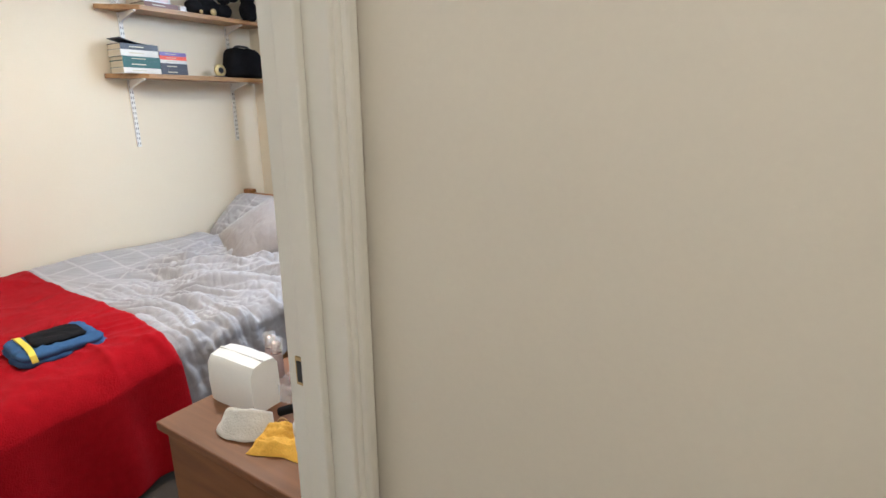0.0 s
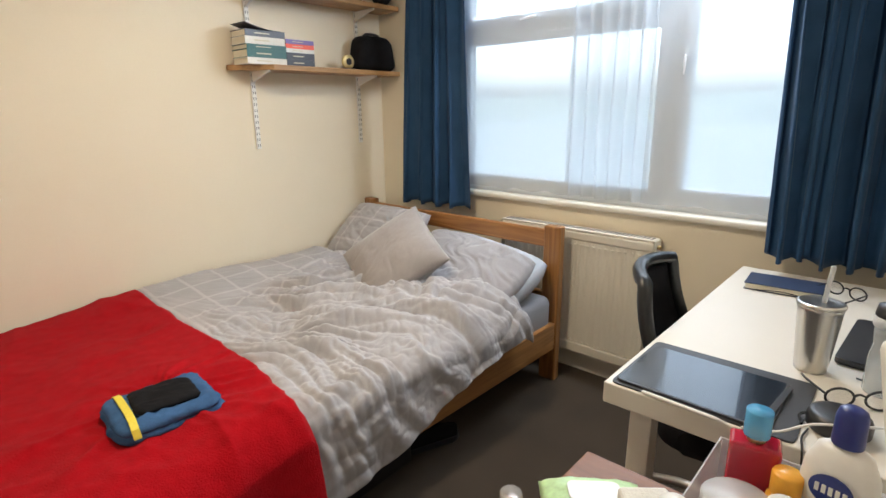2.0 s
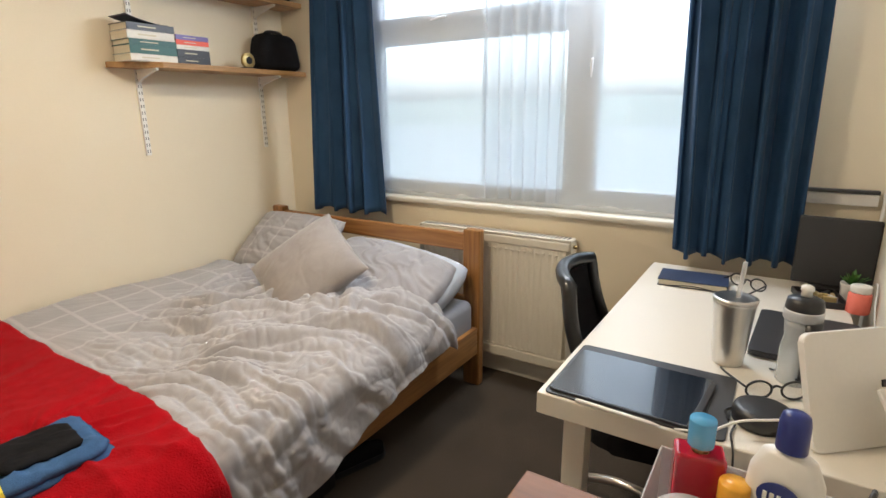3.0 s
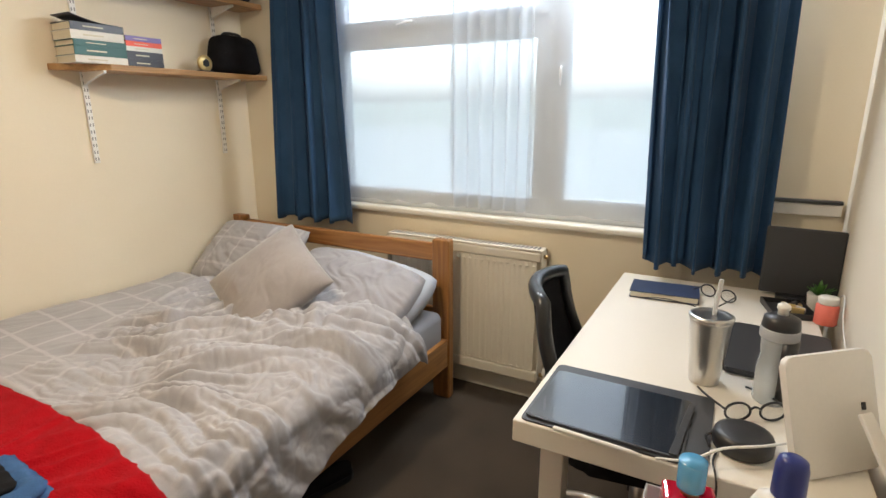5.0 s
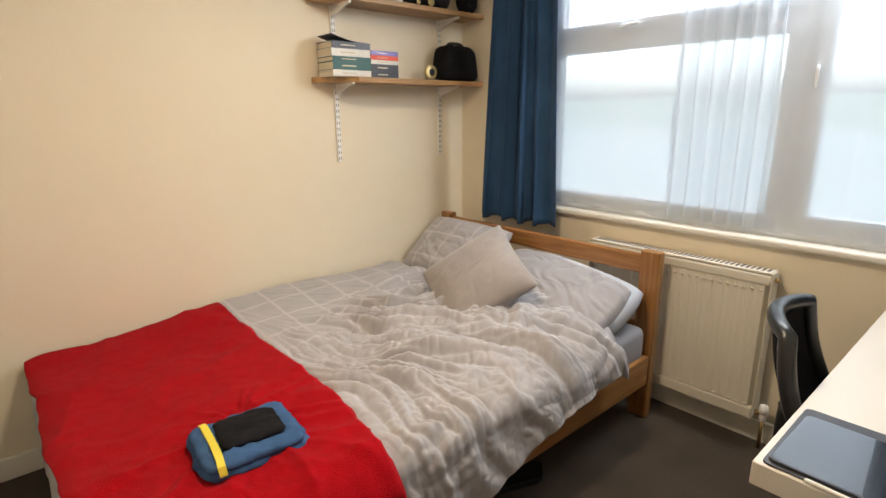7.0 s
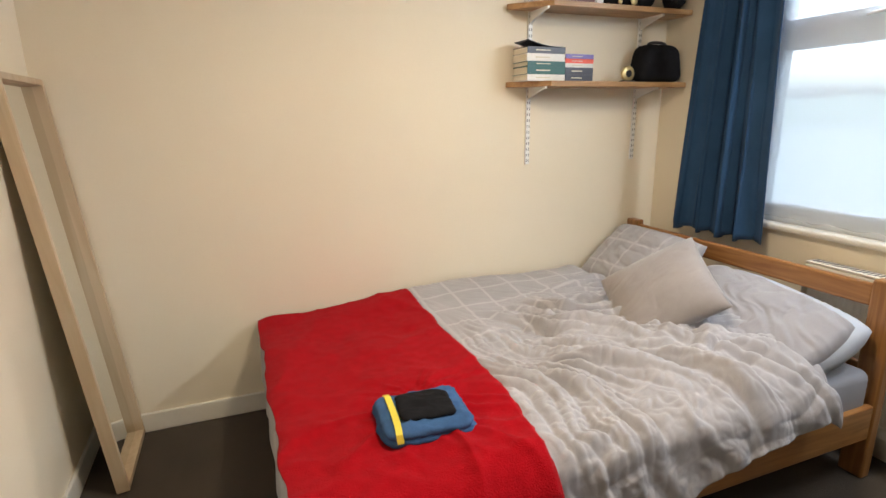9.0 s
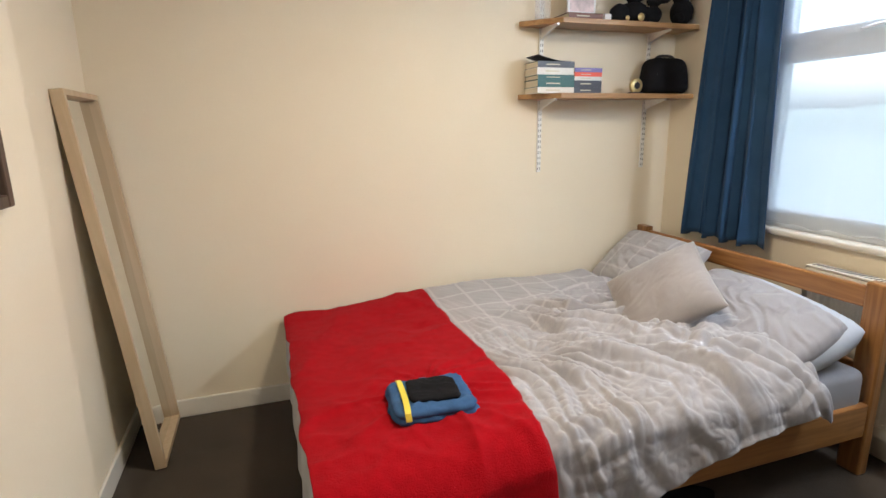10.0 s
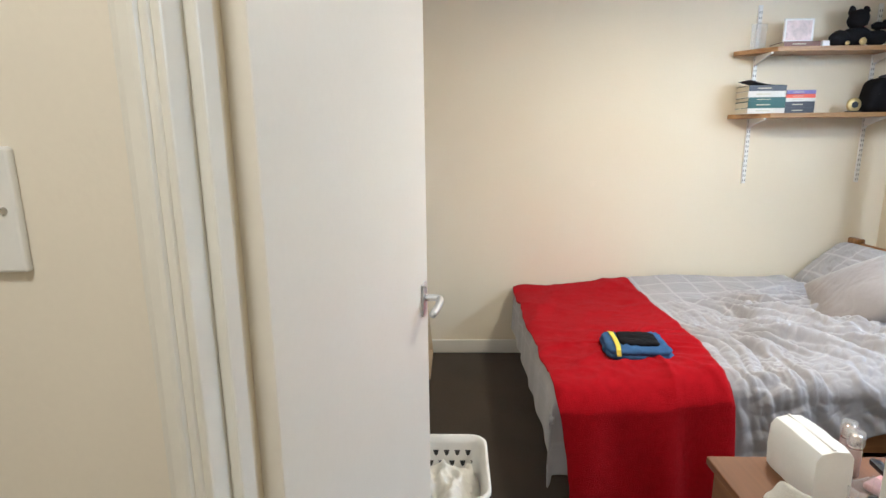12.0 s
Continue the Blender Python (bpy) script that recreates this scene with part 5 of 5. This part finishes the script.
def book(y0, y1, z, h, deep, m, turn=0.0, group="books on the shelf", label="closed book lying flat on the shelf"):
    b = thing("book", label, "book", (SX, (y0 + y1) / 2, z), turn, group)
    w = (y1 - y0) / 2
    part("page_block", box((0.006, -w + 0.003, 0.003), (deep - 0.006, w - 0.004, h - 0.003)), M_PAPER, b)
    part("cover", box((0.0, -w, 0), (deep, w, 0.0028), 0.0006), m, b)
    part("cover", box((0.0, -w, h - 0.0028), (deep, w, h), 0.0006), m, b)
    part("spine", box((deep - 0.003, -w, 0.0028), (deep, w, h - 0.0028), 0.0006), m, b)
    part("print", box((deep - 0.0005, -w * 0.55, h * 0.42), (deep + 0.0006, w * 0.2, h * 0.58)), M_INK, b)
    return b


z = S1
for h, m, deep, dy, lab in ((0.030, M_BOOKW, 0.150, 0.0, "thick white book lying flat on the shelf"), (0.038, M_TEAL, 0.148, 0.002, "thick dark green book with gold print"), (0.024, M_TEAL, 0.146, 0.004, "slim teal book in the stack"), (0.035, M_BOOKW, 0.147, -0.002, "thick white-spined book in the stack"), (0.032, M_BOOKD, 0.145, 0.002, "slate blue book with a curling cover")):
    book(1.600 + dy, 1.815 + dy, z, h, deep, m, label=lab)
    z += h
o = thing("curled_cover", "dark book cover curling up off the stack", "book cover", (SX, 1.70, z + 0.0))
part("cover", sheet(14, 10, lambda a, b: (0.005 + 0.138 * a, -0.095 + 0.19 * b, 0.002 + 0.030 * max(0, 1 - b * 1.25) ** 1.6)), M_BOOKD, o, smooth=True).modifiers.new("thick", "SOLIDIFY").thickness = 0.002
z = S1
for h, m, lab in ((0.032, M_BOOKD, "dark paperback at the bottom of the stack"), (0.034, M_BOOKD, "dark patterned paperback in the stack"), (0.020, M_BOOKW, "thin cream paperback in the stack"), (0.022, M_ORANGE, "orange-red paperback in the stack"), (0.022, M_PURPLE, "violet-blue paperback on top of the stack")):
    book(1.822, 1.990, z, h, 0.142, m, label=lab)
    z += h
tp = thing("gold_trophy", "small round gold and black award", "award", (SX + 0.10, 2.245, S1), 0)
part("base", box((-0.018, -0.038, 0), (0.018, 0.038, 0.010), 0.002), M_BLACK, tp)
part("disc", lathe([(0.036, -0.010), (0.040, -0.006), (0.040, 0.006), (0.036, 0.010)], 30, m=pose(0, 0, 0.045, 0, 90)), M_GOLD, tp, smooth=True)
part("emblem", lathe([(0.020, 0), (0.020, 0.003)], 6, m=pose(0.010, 0, 0.045, 0, 90)), M_BLACK, tp)
bg = thing("camera_bag", "soft black camera bag with a grey carry handle", "bag", (SX + 0.085, 2.442, S1))
bm = box((-0.07, -0.145, 0), (0.07, 0.145, 0.195), 0.045, 5)
for v in bm.verts:
    v.co.y *= 1 - 0.28 * max(0, v.co.z / 0.195) ** 2
    v.co.z = max(0.001, v.co.z + 0.006 * noise.noise(v.co * 14))
part("body", bm, M_BLACKC, bg, smooth=True)
part("handle", tube(curve([(0.0, -0.07, 0.175), (0.0, -0.045, 0.206), (0.0, 0.045, 0.206), (0.0, 0.07, 0.175)]), 0.008, 8), M_DARK, bg, "grey webbing handle", smooth=True)
part("zip", tube(curve([(0.066, -0.10, 0.10), (0.064, -0.05, 0.15), (0.064, 0.05, 0.15), (0.066, 0.10, 0.10)]), 0.003, 6), M_DARK, bg)
S2 = Z2 + 0.026
book(1.770, 1.975, S2, 0.030, 0.15, M_BROWN, group="books on the upper shelf", label="brown hardback lying on the upper shelf")
ph = thing("photo_frame", "pale picture frame standing on a book", "photo frame", (SX + 0.11, 1.865, S2 + 0.030), 0)
part("frame", box((-0.006, -0.085, 0), (0.006, 0.085, 0.13), 0.003), M_WPLAST, ph)
part("print", box((0.006, -0.072, 0.012), (0.0068, 0.072, 0.118)), mat("pastel_picture", (0.62, 0.50, 0.48), 0.5, vary=0.35, scale=22, fine=60), ph)
wx = thing("small_box", "tiny white box on the upper shelf", "box", (SX + 0.12, 2.012, S2))
part("carton", box((-0.02, -0.02, 0), (0.02, 0.02, 0.034), 0.002), M_WPLAST, wx)
cl = thing("acrylic_stand", "clear acrylic stand on the upper shelf", "stand", (SX + 0.05, 1.69, S2))
part("back", box((-0.03, -0.045, 0), (-0.026, 0.045, 0.15), 0.001), M_CLEAR, cl)
part("base", box((-0.026, -0.045, 0), (0.04, 0.045, 0.004), 0.001), M_CLEAR, cl)


def plush(name, label, place, blobs, turn=0):
    bm = bmesh.new()
    for (x, y, zz), (a, b, c) in blobs:
        bmesh.ops.create_icosphere(bm, subdivisions=3, radius=1, matrix=Matrix.LocRotScale((x, y, zz), None, (a, b, c)))
    for v in bm.verts:
        v.co += v.normal * 0.006 * noise.noise(v.co * 60)
    bm.normal_update()
    o = part(name, bm, M_BLACKC, smooth=True)
    o.matrix_world = pose(*place, 0, 0, turn)
    return tagged(o, label, "soft toy")


plush("soft_toy", "black soft toy sitting on the upper shelf", (SX + 0.10, 2.20, S2), (((0, 0, 0.055), (0.06, 0.085, 0.057)), ((0.01, -0.005, 0.15), (0.05, 0.055, 0.055)), ((0.0, -0.04, 0.195), (0.018, 0.020, 0.028)), ((0.0, 0.04, 0.195), (0.018, 0.020, 0.028)), ((0.02, -0.105, 0.045), (0.045, 0.055, 0.045)), ((0.02, 0.10, 0.045), (0.045, 0.06, 0.046)), ((0.0, 0.13, 0.115), (0.02, 0.05, 0.022)), ((0.0, 0.19, 0.135), (0.02, 0.05, 0.022))))
plush("soft_toy", "dark round soft toy beside the curtain", (SX + 0.11, 2.51, S2), (((0, 0, 0.07), (0.06, 0.07, 0.07)), ((0.0, -0.01, 0.16), (0.05, 0.055, 0.055)), ((0.02, -0.06, 0.03), (0.03, 0.03, 0.03))), 20)
for y, zz, r in ((2.195, 0.030, 0.020), (2.11, 0.07, 0.012)):
    bd = thing("gold_badge", "small shiny gold badge before the soft toy", "badge", (SX + 0.172, y, S2), group="gold badges")
    part("disc", lathe([(r, -0.002), (r, 0.002)], 20, m=pose(0, 0, r + 0.001, 0, 90)), M_GOLD, bd, smooth=True)

# ---- under the bed and by the door ----
sb = thing("shoe_box", "black shoe box with pale print pushed under the bed", "shoe box", (-2.27, 1.22, 0), 2)
part("box", box((-0.17, -0.26, 0), (0.19, 0.24, 0.115), 0.003), M_BLACK, sb)
part("lid", box((-0.173, -0.263, 0.085), (0.193, 0.243, 0.125), 0.003), M_BLACK, sb)
for k, (y0, y1) in enumerate(((-0.19, -0.165), (-0.155, -0.148), (-0.142, -0.118), (-0.110, -0.088))):
    part("print", box((0.193, y0, 0.030), (0.1945, y1, 0.078)), M_WPLAST, sb)
sh = thing("black_shoe", "black trainer lying under the bed", "shoe", (-2.12, 1.60, 0), 70)
part("sole", slab(round_rect(0.27, 0.09, 0.044, 7), 0, 0.025, 0.004), M_BLACK, sh, smooth=True)
bm = slab(round_rect(0.26, 0.082, 0.040, 7), 0.025, 0.10, 0.0)
for v in bm.verts:
    if v.co.z > 0.05:
        v.co.z = 0.05 + 0.05 * ease(v.co.x, 0.10, -0.06)
        v.co.y *= 0.7
part("upper", bm, M_BLACKC, sh, smooth=True)

lb = thing("laundry_basket", "white plastic laundry basket with triangular holes", "laundry basket", (-1.735, -0.163, 0))
BW, BD, BH = 0.37, 0.315, 0.30
bm = bmesh.new()
rings = []
for k, (sc_, zz) in enumerate(((0.80, 0.0), (0.84, 0.02), (1.0, BH - 0.02), (1.05, BH - 0.015), (1.05, BH), (0.985, BH), (0.955, BH - 0.03), (0.80, 0.03))):
    rings.append([bm.verts.new((x * sc_, y * sc_, zz)) for x, y in round_rect(BW, BD, 0.06, 6)])
for a, b in zip(rings, rings[1:]):
    for i in range(len(a)):
        bm.faces.new((a[i], a[(i + 1) % len(a)], b[(i + 1) % len(a)], b[i]))
bm.faces.new(rings[0][::-1])
bm.faces.new(rings[-1])
part("body", bm, M_WPLAST, lb, smooth=True)
# basket wall is solid: dark plates carry the shade of the triangular holes
for row in range(3):
    for k in range(6):
        zz = BH - 0.065 - row * 0.042
        f = 0.80 + 0.155 * (zz - 0.03) / (BH - 0.06)
        y = (-0.125 + 0.046 * k + 0.023 * (row % 2)) * 0.9
        bm = bmesh.new()
        v = [bm.verts.new((-BW / 2 * f + 0.003, y + dy, zz + dz)) for dy, dz in ((-0.011, 0.012), (0.011, 0.012), (0.006, -0.006), (0.0, -0.013), (-0.006, -0.006))]
        w = [bm.verts.new((-BW / 2 * f + 0.0045, p_.co.y, p_.co.z)) for p_ in v]
        bm.faces.new(v)
        bm.faces.new(w[::-1])
        for i in range(5):
            bm.faces.new((v[i], w[i], w[(i + 1) % 5], v[(i + 1) % 5]))
        bmesh.ops.recalc_face_normals(bm, faces=bm.faces[:])
        part("vent_hole_shade", bm, M_DARK, lb)
cl2 = part("laundry", crumple(0.33, 0.27, 0.17, 21, 40), M_WCLOTH, smooth=True)
cl2.matrix_world = pose(-1.735, -0.163, 0.10)
tagged(cl2, "heap of pale laundry inside the white basket", "laundry")
